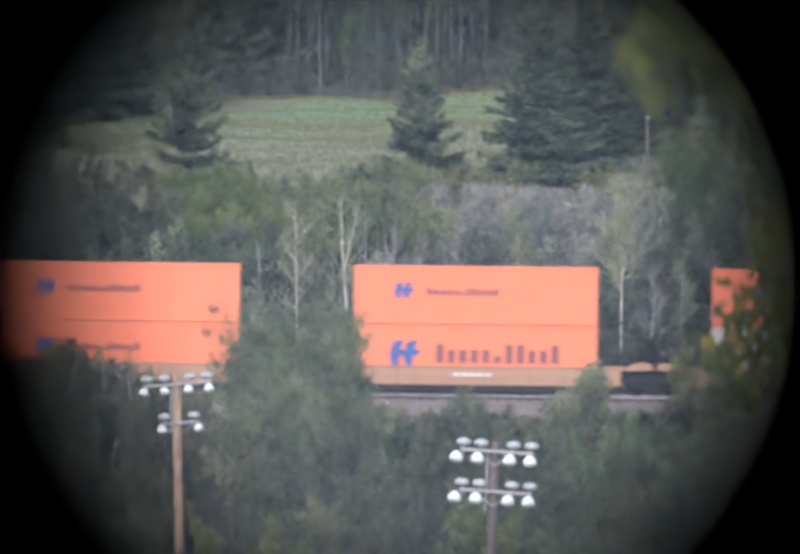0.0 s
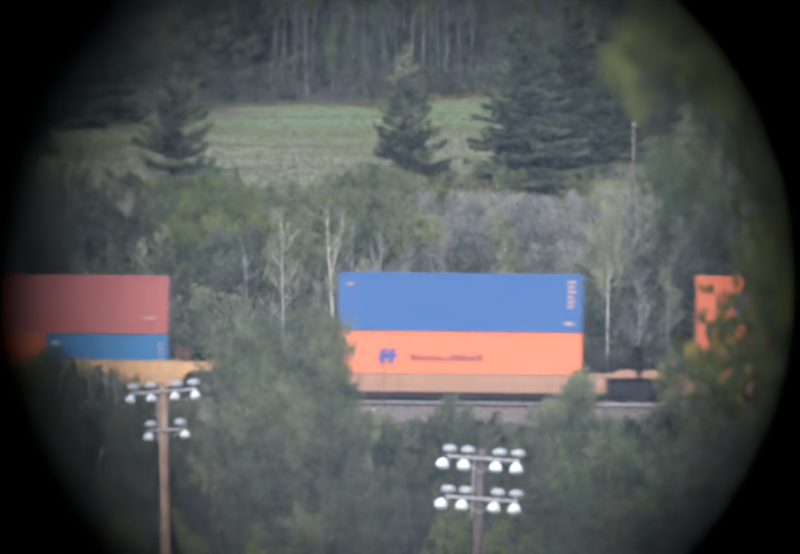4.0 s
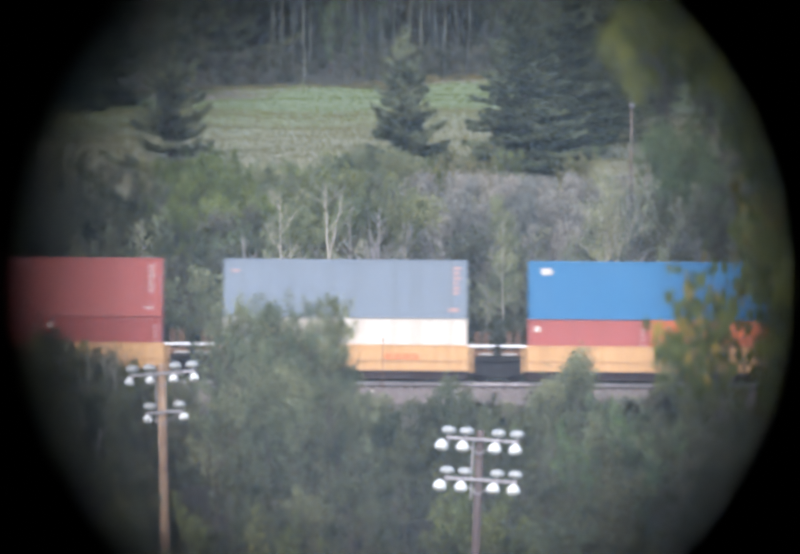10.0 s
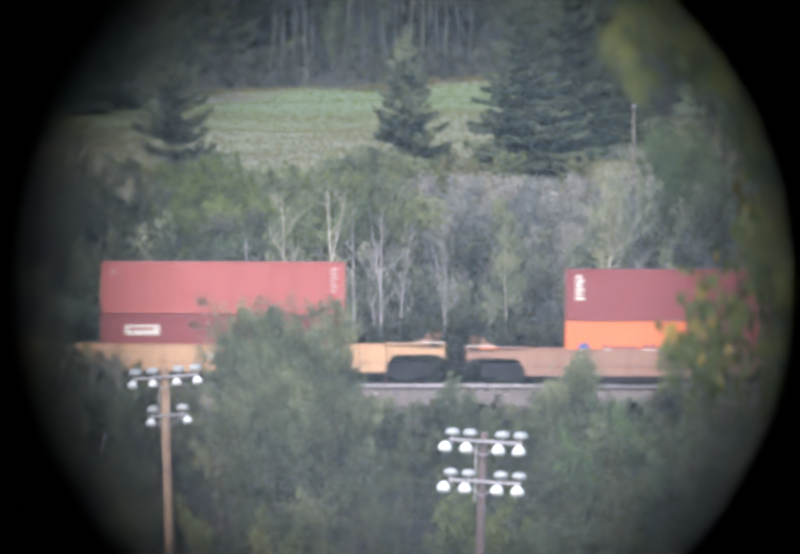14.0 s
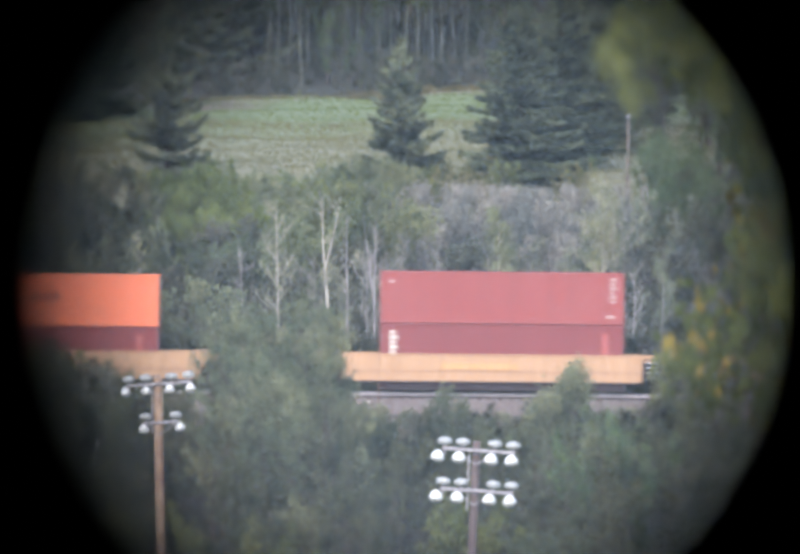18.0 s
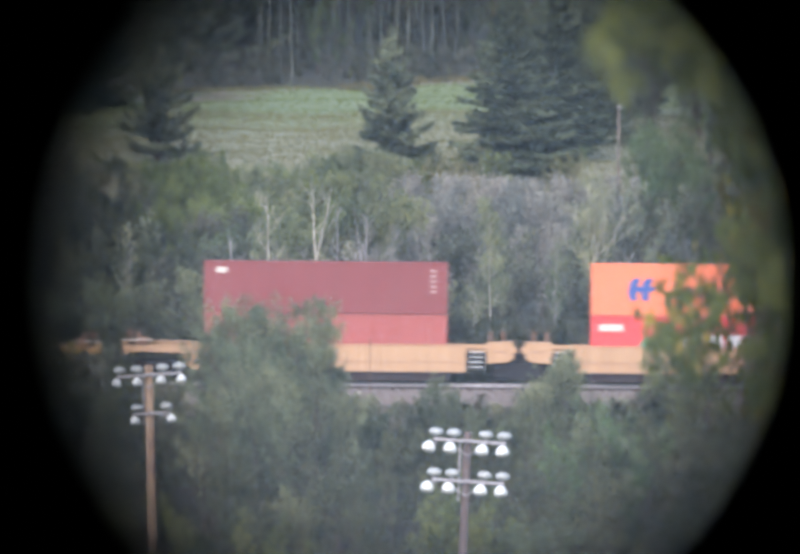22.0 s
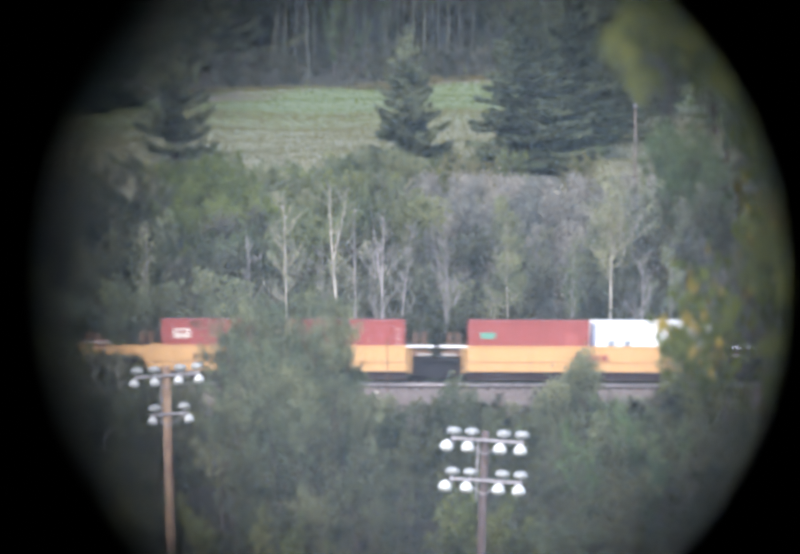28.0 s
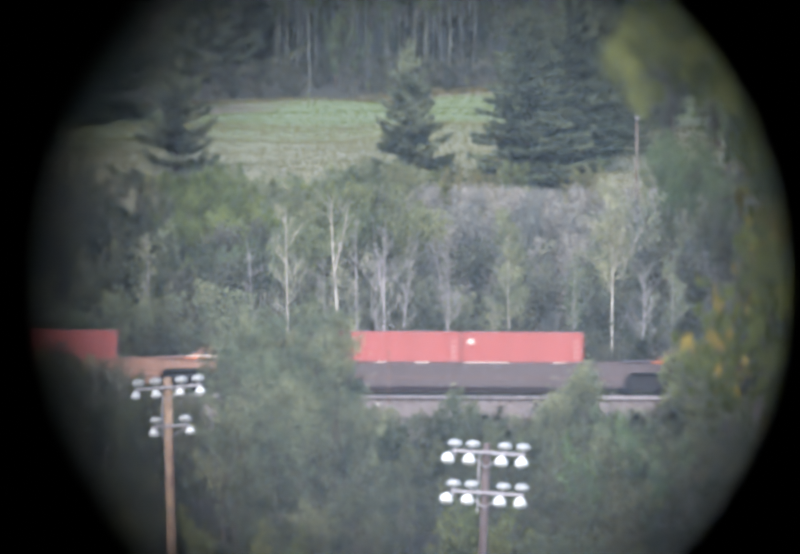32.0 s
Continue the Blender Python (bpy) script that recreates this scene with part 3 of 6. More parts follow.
def well_car(x, style, left, right, left_end, right_end, label, lettering=()):
    """A stack-train well car. left, right: reach past the container; the ends are coupled ('c'), on a shared truck ('s') or carried by the next car ('n')."""
    mat, zt, zb, posts, ladders, mark = STYLES[style]
    c = tagged(new("well_car"), label, "railway car", "cars of the train")
    c.location = (x, 400, RAIL_TOP)
    e1, e2 = -6.1 - left + 0.12, 6.1 + right - 0.12

    def reach(end, over):
        """How far the deep sill runs on past the container, and where the deck ends."""
        if end == "c":
            return (2.0 if over > 4.5 else 0.65)
        return 0.08 if posts else 0.9 if ladders else 1.2 if style == "tan" else 0.95

    f1, f2 = 6.1 + reach(left_end, left), 6.1 + reach(right_end, right)
    thin = zt - 0.30

    def half(f, e, end):
        """The outline of one end, from the top inwards to the bottom."""
        if (posts or style == "tan") and end != "c":
            return [(f, zt), (f, zb)]
        tip = zt - (0.22 if end == "c" else 0.06)
        return [(f + 0.4 * (e - f), zt - 0.02), (e, tip), (e, tip - 0.26), (f + 0.75 * (e - f), thin - 0.10), (f + 0.45, thin - 0.14), (f + 0.12, zb + 0.42), (f, zb)]

    outline = half(f2, e2, right_end) + [(-x_, z_) for x_, z_ in reversed(half(f1, -e1, left_end))]
    for y in (-1.42, 1.30):
        part("side_sill", prism(outline, y, y + 0.12), mat, c)
        part("top_chord", a_box(-f1 + 0.02, f2 - 0.02, y - 0.05, y + 0.15, zt, zt + 0.07, 0.012), mat, c)
        part("bottom_chord", a_box(-f1 + 0.05, f2 - 0.05, y - 0.05, y + 0.15, zb - 0.09, zb, 0.012), M_UNDER, c)
    part("sill_seam", a_box(-f1 + 0.1, f2 - 0.1, -1.45, -1.42, zb + 0.36 * (zt - zb), zb + 0.36 * (zt - zb) + 0.035), mark, c)
    rib = shared(("stiffener", style), lambda: a_box(-0.04, 0.04, -0.045, 0, zb, zt - 0.002), mat)
    for k in range(9):
        put("stiffener", rib, c, pose(-5.6 + k * 1.4, -1.42, 0))
    # deepened and coloured dark to stand in for the shade under the car
    part("well_floor", a_box(-6.2, 6.2, -1.28, 1.28, 0.16, 0.50), M_UNDER, c)
    for xx in (-6.36, 6.36):
        part("bulkhead", a_box(xx - 0.06, xx + 0.06, -1.28, 1.28, 0.5, zt - 0.05), mat, c)
    for a, b, s, f, end in ((e1, -6.45, -1, f1, left_end), (6.45, e2, 1, f2, right_end)):
        open_end = (posts or style == "tan") and end != "c"
        part("end_platform", a_box(a, b, -1.28, 1.28, zt - (0.75 if open_end else 0.34), zt - (0.5 if open_end else 0.12), 0.02), M_BLACK if open_end else mat, c)
        if ladders and end != "c":
            part("ladder_panel", a_box(s * (f + 0.55) - 0.52, s * (f + 0.55) + 0.52, -1.47, -1.43, zb + 0.1, zt - 0.12), M_BLACK, c)
            for r in range(4):
                part("rung", a_box(s * (f + 0.6) - 0.36, s * (f + 0.6) + 0.30, -1.52, -1.48, zb + 0.22 + 0.25 * r, zb + 0.29 + 0.25 * r), M_CAP, c)
            part("end_box", prism([(s * (f + q), zt + r) for q, r in ((1.10, 0.20), (2.42, 0.24), (2.42, -0.62), (2.10, -0.80), (1.10, -0.86))], -1.47, -0.2), mat, c)
            part("box_groove", a_box(s * (f + 1.72) - 0.34, s * (f + 1.72) + 0.34, -1.482, -1.472, zt - 0.30, zt - 0.24), M_BROWN, c)
            for q in (0.02, -0.26):
                part("end_rail", a_box(s * (f + 0.55) - 0.6, s * (f + 0.55) + 0.6, -1.49, -1.44, zt + q, zt + q + 0.07), mat, c)
            for q in (1.30, 1.95):
                part("brake_post", a_box(s * (f + q) - 0.05, s * (f + q) + 0.05, 0.4, 0.5, zt + 0.1, zt + 0.72), M_BROWN, c)
        elif style == "tan":
            part("deck_edge", a_box(min(s * f, a if s < 0 else b), max(s * f, a if s < 0 else b), -1.46, 1.3, zt - 0.08, zt + 0.05, 0.01), mat, c)
            part("deck_hump", prism([(s * (abs(a if s < 0 else b) - q), zt + 0.05 + r) for q, r in ((0.0, 0), (0.12, 0.22), (0.55, 0.27), (1.0, 0.16), (1.3, 0))], -1.40, -0.3), mat, c)
        elif ladders or style in ("brown", "dark"):
            part("deck_plate", a_box(s * (f + 0.9) - 0.9, s * (f + 0.9) + 0.9, -1.46, 1.3, zt + 0.04, zt + 0.13, 0.02), mat, c)
        if posts:
            for px in ((6.62, 7.05) if b - a > 0.9 else (6.62,)):
                part("guide_post", a_box(s * px - 0.08, s * px + 0.08, -1.2, -1.0, zt - 0.5, zt + 0.75, 0.01), M_RUST, c)
            if open_end:
                part("hand_rail", a_box(a if s < 0 else f, -f if s < 0 else b, -1.44, -1.38, zt - 0.02, zt + 0.09), M_CLEAN, c)
                part("brake_gear", a_box(s * (f + 0.75) - 0.5, s * (f + 0.75) + 0.5, -1.35, -0.9, zt - 0.46, zt - 0.2, 0.03), M_RUST, c)
                part("air_hose", a_box(s * (f + 0.9) - 0.35, s * (f + 0.9) + 0.35, -1.43, -1.38, zt - 0.42, zt - 0.34), M_CAP, c)
    for s, end, e in ((-1, left_end, e1), (1, right_end, e2)):
        if end == "c":
            truck(c, e - s * 2.0)
            part("coupler", a_box(min(e, e + s * 0.5), max(e, e + s * 0.5), -0.16, 0.16, 0.72, 0.98, 0.04), M_BLACK, c)
            for px in (0.35, 0.80):
                part("brake_stand", a_box(e - s * px - 0.08, e - s * px + 0.08, -0.9, -0.7, zt - 0.1, zt + 0.62, 0.02), M_RUST if px < 0.5 else M_BROWN, c)
            part("end_plate", a_box(e - 0.05 - 0.05 * s, e + 0.05 - 0.05 * s, -1.42, 1.3, zt - 0.62, zt + 0.16, 0.015), mat, c)
            part("valve_box", a_box(e - s * 0.95 - 0.3, e - s * 0.95 + 0.3, -1.2, -0.5, zt - 0.05, zt + 0.34, 0.04), M_BROWN if mat is not M_DARK else M_RUST, c)
            part("end_rail", a_box(min(e, e - s * 1.5), max(e, e - s * 1.5), -1.42, -1.37, zt + 0.16, zt + 0.22), M_WHITE if mat is not M_DARK else M_RUST, c)
            part("brake_wheel", lathe([(0.12, -0.02), (0.18, -0.02), (0.18, 0.02), (0.12, 0.02), (0.12, -0.02)], 16), M_RUST, c, m=pose(e - s * 0.35, -0.95, zt + 0.55, 90))
            for px in (0.1, 0.75, 1.4):
                part("rail_post", a_box(e - s * px - 0.025, e - s * px + 0.025, -1.42, -1.37, zt - 0.2, zt + 0.17), mat, c)
            part("grab_iron", a_box(e - 0.03, e + 0.03, -1.38, -1.32, 0.55, zt - 0.1), M_BLACK, c)
        elif end == "s":
            truck(c, e + s * 0.12)
            part("articulation", a_box(e - 0.25, e + 0.49, -0.5, 0.5, 0.80, zt - (0.5 if posts else 0.1), 0.04), M_BLACK, c)
    if style in ("dark", "brown"):  # worn pale patches along the top edge, an orange strip at the end
        for xx, ww in ((-4.3, 0.5), (-2.3, 0.7), (0.2, 2.2), (4.6, 0.6)):
            part("edge_strip", a_box(xx, xx + ww, -1.485, -1.472, zt + 0.005, zt + 0.06), M_WHITE, c)
        for s, e in ((-1, e1), (1, e2)):
            part("edge_strip", a_box(e - s * 1.1 - 0.5, e - s * 1.1 + 0.5, -1.49, -1.465, zt + 0.05, zt + 0.12), M_ORANGE_B, c)
    for a, b, m in lettering:
        n = max(2, round((b - a) / 0.4))
        w = (b - a) / n
        for k in range(n):
            part("marking", a_box(a + k * w, a + k * w + 0.72 * w, -1.478, -1.468, zb + 0.46 * (zt - zb), zb + 0.70 * (zt - zb)), m, c)
    return c


CONTAINERS, CARS = [], []
HC, STD = 2.896, 2.591
FLOOR = 0.71
RED_L = "red-oxide corrugated steel container riding on the train"
NOTE = {M_ORANGE: "bright orange corrugated steel container with blue emblem", M_ORANGE_B: "bright orange corrugated steel container with dark lettering bars",
        M_RED: RED_L, M_RED_B: "faded red corrugated steel container riding on the train", M_MAROON: "dark maroon corrugated steel container on the train",
        M_SCARLET: "scarlet corrugated steel container with white lettering bars", M_BLUE: "blue corrugated steel container with white code marks",
        M_NAVY: "navy blue corrugated steel container with white label", M_SKY: "bright blue corrugated steel container with white labels",
        M_TEAL: "teal green corrugated steel container with pale oval mark", M_GREY: "blue-grey corrugated steel container with code marks",
        M_WHITE: "dirty white corrugated steel container, lower of a stack", M_CLEAN: "clean white corrugated steel container with dark marks"}


def stack(x, lower, upper, lower_high, upper_high):
    """Containers in a well: lower is one forty-foot box or two twenty-foot boxes; upper is one box or none."""
    hl = HC if lower_high else STD
    if len(lower) == 1:
        CONTAINERS.append(container(x, FLOOR, 12.19, hl, *lower[0], NOTE[lower[0][0]]))
    else:
        for s, it in zip((-1, 1), lower):
            CONTAINERS.append(container(x + s * 3.065, FLOOR, 6.058, hl, *it, NOTE[it[0]]))
    if upper:
        CONTAINERS.append(container(x, FLOOR + hl + 0.035, 12.19, HC if upper_high else STD, *upper, NOTE[upper[0]]))


# each well: centre at the start, car style, reach left and right, ends, lower, upper, high lower, high upper, lettering on the sill
TRAIN = [
    (21.82, "tan", 2.91, 3.55, "n", "c", [(M_WHITE, "")], (M_ORANGE, "small"), True, True, []),
    (3.81, "tan", 2.87, 2.91, "n", "s", [(M_ORANGE, "big")], (M_ORANGE, "small"), True, True, [(-1.1, 0.9, M_WHITE)]),
    (-14.12, "tan", 2.91, 2.87, "n", "s", [(M_ORANGE, "small")], (M_ORANGE, "small"), True, True, []),
    (-32.12, "tan", 2.89, 2.91, "n", "s", [(M_ORANGE, "big")], (M_ORANGE, "big"), True, True, [(-0.9, 0.8, M_WHITE)]),
    (-50.10, "tan", 3.82, 2.89, "c", "s", [(M_ORANGE, "small")], (M_BLUE, "codes"), True, True, []),
    (-70.83, "yellow", 3.26, 3.82, "c", "c", [(M_ORANGE_B, "small20"), (M_SKY, "label_left")], (M_RED_B, "stack_left"), False, True, []),
    (-90.44, "yellow", 1.57, 3.26, "n", "c", [(M_RED_B, "")], (M_TEAL, "teal"), True, False, [(0.3, 1.6, M_WHITE), (1.8, 3.2, M_WHITE)]),
    (-105.78, "yellow", 1.61, 1.57, "n", "s", [(M_RED_B, ""), (M_RED_B, "stack_left")], (M_NAVY, "bar_left"), False, True, [(1.8, 3.6, M_RED)]),
    (-121.18, "yellow", 1.54, 1.61, "n", "s", [(M_RED_B, "label_left"), (M_ORANGE_B, "small20")], (M_SKY, "label_left"), False, True, [(2.0, 3.8, M_RED)]),
    (-136.45, "yellow", 1.53, 1.54, "n", "s", [(M_WHITE, "graffiti")], (M_GREY, "codes"), False, True, [(2.0, 3.8, M_ORANGE_B)]),
    (-151.70, "yellow", 4.18, 1.53, "c", "s", [(M_RED, "label_left"), (M_RED, "label_left")], (M_RED_B, "codes"), False, True, [(-3.5, -1.9, M_FADE)]),
    (-173.15, "brown", 5.10, 4.18, "c", "c", [(M_ORANGE_B, "small20"), (M_RED, "codes")], (M_MAROON, "stack_left"), False, False, []),
    (-196.43, "ochre", 3.65, 5.10, "n", "c", [(M_MAROON, "wide_label")], (M_RED_B, "codes"), True, False, [(-0.9, -0.3, M_WHITE)]),
    (-215.92, "ochre", 3.65, 3.65, "n", "s", [(M_SCARLET, "white_low_plain")], (M_RED_B, "stack_left"), True, False, []),
    (-235.42, "ochre", 5.10, 3.65, "c", "s", [(M_MAROON, "stack_left")], (M_RED, "codes"), True, False, [(-3.0, 0.9, M_YELLOW_B)]),
    (-258.71, "ochre", 3.58, 5.10, "n", "c", [(M_MAROON, "stack_left")], (M_ORANGE, "small"), False, False, []),
    (-278.06, "ochre", 3.62, 3.58, "n", "s", [(M_SCARLET, "white_low")], (M_ORANGE, "big"), True, False, [(0.95, 2.7, M_BROWN)]),
    (-297.49, "ochre", 4.14, 3.62, "c", "s", [(M_RED_B, "stack_left")], (M_MAROON, "label_left"), True, False, []),
    (-318.86, "bright", 1.74, 4.14, "n", "c", [(M_RED, "stack_left")], None, True, False, []),
    (-334.54, "bright", 1.64, 1.74, "n", "s", [(M_ORANGE, "small")], None, False, False, [(-1.2, 0.6, M_RED)]),
    (-350.02, "bright", 1.73, 1.64, "n", "s", [(M_SCARLET, "white_low")], None, False, False, []),
    (-365.66, "bright", 1.59, 1.73, "n", "s", [(M_RED, "logo_mid"), (M_CLEAN, "white_box")], None, False, False, [(-0.8, 1.0, M_RED)]),
    (-381.03, "bright", 4.14, 1.59, "c", "s", [(M_RED, "wide_label"), (M_RED, "label_left")], None, False, False, [(-4.5, -2.6, M_RUST)]),
    (-402.41, "dark", 5.13, 4.14, "c", "c", [(M_BLUE, "blue_label"), (M_ORANGE_B, "small20")], None, False, False, []),
    (-425.77, "dark", 5.13, 5.13, "c", "c", [(M_RED_B, "label_left"), (M_RED_B, "label_left")], None, False, False, []),
    (-449.12, "brown", 4.00, 5.13, "n", "c", [(M_RED_B, "stack_left")], None, False, False, []),
]
CAR_NOTE = {"tan": "weathered tan articulated well car, rust-streaked", "yellow": "yellow articulated well car with guide posts", "ochre": "ochre-yellow well car with ladder panels at its ends",
            "brown": "weathered brown well car with tapered ends", "bright": "bright yellow well car carrying one low container", "dark": "dark brown well car with tapered ends"}
for x, style, left, right, le, re, lower, upper, lh, uh, let in TRAIN:
    CARS.append(well_car(x, style, left, right, le, re, CAR_NOTE[style], let))
    stack(x, lower, upper, lh, uh)

# ---- trees and brush ----


def arc(rng, p, d, length, n, lift, wob):
    pts, q, d = [np.array(p, float)], np.array(p, float), np.array(d, float)
    for _ in range(n):
        d = d + (0, 0, lift) + wob * rng.normal(size=3)
        d /= np.linalg.norm(d)
        q = q + d * length / n
        pts.append(q.copy())
    return pts


def skeleton(rng, h, spread, start, limbs, r0, lift=0.12, sub=4, forks=1, top=1.0, rise=(0.25, 0.8)):
    """A trunk with limbs and side branches; gives the tapered paths and the outer branch points."""
    paths, tips = [], []
    stems = []
    for k in range(forks):
        lean = (0.04 + 0.10 * (forks > 1)) * rng.normal(size=2)
        pts = arc(rng, (0.12 * k * rng.normal(), 0.12 * k * rng.normal(), -0.4), (lean[0], lean[1], 1), h * top * rng.uniform(0.85, 1.0) + 0.4, 9, 0.03, 0.05)
        rad = [r0 * (1 - 0.9 * i / 9) / math.sqrt(forks) for i in range(10)]
        paths.append((pts, rad))
        stems.append((pts, rad))
    for k in range(limbs):
        pts, rad = stems[k % forks]
        s = start + (0.97 - start) * ((k + rng.random()) / limbs)
        i = s * 9
        a = int(min(i, 8))
        p = pts[a] + (pts[a + 1] - pts[a]) * (i - a)
        az = rng.uniform(0, 2 * math.pi)
        out = spread * (math.sin(math.pi * min(1, max(0.12, (1.02 - s) / (1.02 - start))) ** 0.75) * 0.75 + 0.25) * rng.uniform(0.55, 1.15)
        limb = arc(rng, p, (math.cos(az), math.sin(az), rng.uniform(*rise)), out, 5, lift, 0.10)
        r = max(0.012, rad[a] * 0.45)
        paths.append((limb, [r * (1 - 0.8 * j / 5) for j in range(6)]))
        tips += limb[2:]
        for j in range(sub):
            b = limb[1 + j % 5]
            d = rng.normal(size=3) + (0, 0, 0.5) + 0.6 * (limb[-1] - limb[0]) / (out + 0.01)
            tw = arc(rng, b, d / np.linalg.norm(d), out * rng.uniform(0.25, 0.55), 3, lift, 0.15)
            paths.append((tw, [r * 0.4, r * 0.3, r * 0.2, r * 0.1]))
            tips += tw[1:]
    return paths, tips


def leaf_tree(name, seed, label, category, h, spread, start, limbs, r0, leaves, leaf_mat, bark_mat, size=0.2, puff=0.35, forks=1, sub=4, group="", top=1.0, rise=(0.25, 0.8), clumps=90, crest=98):
    rng = np.random.default_rng(seed)
    t = tagged(new(name), label, category, group)
    paths, tips = skeleton(rng, h, spread, start, limbs, r0, sub=sub, forks=forks, top=top, rise=rise)
    v, f = tube_mesh(paths, 3 if h < 5 else 4)
    put("trunk", mesh("trunk", v, f, bark_mat), t)
    if leaves:
        tips = np.array(tips)
        heads = tips[rng.integers(0, len(tips), clumps)]
        # each clump is a plume: broad below its middle, thin at its upswept tip
        axis = heads * (0.16, 0.16, 0) + (0, 0, 1) + 0.35 * rng.normal(size=(clumps, 3))
        axis /= np.linalg.norm(axis, axis=1, keepdims=True)
        k = rng.integers(0, clumps, leaves)
        along = rng.beta(1.6, 2.2, leaves)[:, None]
        grow = rng.uniform(0.7, 1.35, clumps)[k][:, None]
        c = heads[k] + axis[k] * puff * grow * (3.4 * along - 1.2) + rng.normal(size=(leaves, 3)) * puff * grow * (0.78 * (1 - along) ** 0.8 + 0.06)
        loose = rng.random(leaves) < 0.09
        c[loose] = tips[rng.integers(0, len(tips), loose.sum())] + 0.5 * puff * rng.normal(size=(loose.sum(), 3))
        c[:, 2] = np.maximum(c[:, 2], 0.1)
        v, f = blades(rng, c, size * 1.3, size * 0.75)
        put("crown", mesh("crown", v, f, leaf_mat), t)
    return t, float(np.percentile(c[:, 2], crest))


def spruce(seed, label, h, w, cards, step=0.045, full=0.34, missing=0.0, taper=1.0, sweep=0.44):
    """A spire of whorls: each bough dips, then sweeps up at its tip, and carries a broad fan of needled twigs."""
    rng = np.random.default_rng(seed)
    t = tagged(new("spruce_tree"), label, "tree")
    paths = [(arc(rng, (0, 0, -0.4), (0, 0, 1), h + 0.4, 8, 0.05, 0.01), [0.016 * h * (1 - 0.97 * i / 8) for i in range(9)])]
    branches, lengths = [], []
    z = 0.03 * h
    while z < 0.985 * h:
        s = z / h
        turn = rng.uniform(0, 6.28)
        for k in range(6):
            if rng.random() < missing * (1 - s):
                continue
            az = turn + k * 1.047 + 0.3 * rng.normal()
            L = w * (1 - s) ** taper * rng.uniform(0.62, 1.08) + 0.10
            up = 0.75 * s + 0.06 * rng.normal()
            zz = z + 0.3 * step * h * rng.normal()
            pts = [np.array((math.cos(az) * L * q, math.sin(az) * L * q, zz + L * (up * q - 0.34 * q + sweep * q ** 2.4))) for q in (0, 0.3, 0.6, 0.85, 1.0)]
            paths.append((pts, [0.03, 0.024, 0.016, 0.010, 0.005]))
            branches.append(pts)
            lengths.append(L)
        z += (step * h + 0.04) * (1 - 0.5 * s)
    pr = np.array(lengths) ** 1.3
    c, lean = [], []
    for b in rng.choice(len(branches), cards, p=pr / pr.sum()):
        pts = branches[b]
        q = rng.random() ** 0.8 * 4
        i = int(min(q, 3))
        p = pts[i] + (pts[i + 1] - pts[i]) * (q - i)
        d = pts[i + 1] - pts[i]
        d /= np.linalg.norm(d) + 1e-6
        side = np.array((-d[1], d[0], 0)) * rng.choice((-1, 1))
        c.append(p + side * rng.random() ** 0.8 * full * lengths[b] * (1.05 - q / 4) * (0.4 + 0.6 * min(1, q)) + (0, 0, -rng.random() ** 1.6 * 0.26))
        lean.append(d + side * 0.7 + (0, 0, -0.22))
    v, f = tube_mesh(paths, 4)
    put("trunk", mesh("trunk", v, f, M_BARK), t)
    v, f = blades(rng, c, 0.40, 0.15, lean)
    put("crown", mesh("crown", v, f, L_SPRUCE), t)
    return t


_planted = set()


def plant(kind, x, y, h, turn=0.0, slim=1.0, z=None):
    """Sets a plant of that kind on the ground, grown to the height h."""
    proto, h0 = KINDS[kind]
    s = h / h0
    m = pose(x, y, (ground_z(x, y) if z is None else z) - 0.05, 0, 0, turn) @ Matrix.Diagonal((s * slim, s * slim, s, 1))
    if kind in _planted:
        return copy_thing(proto, m @ Matrix.Diagonal((*(1 / a for a in proto.scale), 1)))
    _planted.add(kind)
    proto.matrix_basis = m
    return proto


def forked_birch(x, y, h):
    """A pale birch that leans over the track side and forks into two stems at half its height."""
    rng = np.random.default_rng(88)
    t = tagged(new("birch_tree"), "pale leaning birch forked into two bare stems", "tree")
    t.location = (x, y, ground_z(x, y) - 0.1)
    low = [np.array(p) * h for p in ((0, 0, -0.03), (-0.005, 0, 0.22), (-0.025, 0.01, 0.44), (-0.040, 0.01, 0.62))]
    left = [low[-1]] + [np.array(p) * h for p in ((-0.050, 0.0, 0.74), (-0.056, 0, 0.87), (-0.052, 0, 1.0))]
    right = [low[-1]] + [np.array(p) * h for p in ((-0.020, -0.01, 0.73), (0.010, -0.02, 0.86), (0.030, -0.02, 0.98))]
    r = 0.0085 * h
    paths = [(low, [r, r * 0.9, r * 0.82, r * 0.75]), (left, [r * 0.6, r * 0.5, r * 0.34, r * 0.1]), (right, [r * 0.55, r * 0.45, r * 0.3, r * 0.1])]
    tips = []
    for stem in (low, left, right):
        for k in range(13):
            i = rng.uniform(0.8 if stem is low else 0.2, 2.95)
            p = stem[int(i)] + (stem[int(i) + 1] - stem[int(i)]) * (i - int(i))
            d = np.array((rng.normal(), rng.normal(), 0.7))
            tw = arc(rng, p, d / np.linalg.norm(d), h * rng.uniform(0.08, 0.2), 4, 0.15, 0.2)
            paths.append((tw, [r * 0.18, r * 0.14, r * 0.1, r * 0.07, r * 0.04]))
            tips += tw[2:]
    v, f = tube_mesh(paths)
    put("trunk", mesh("trunk", v, f, M_BIRCH), t)
    tips = np.array(tips)
    v, f = blades(rng, tips[rng.integers(0, len(tips), 500)] + 0.2 * rng.normal(size=(500, 3)), 0.12, 0.06)
    put("crown", mesh("crown", v, f, L_OLIVE), t)
    return t


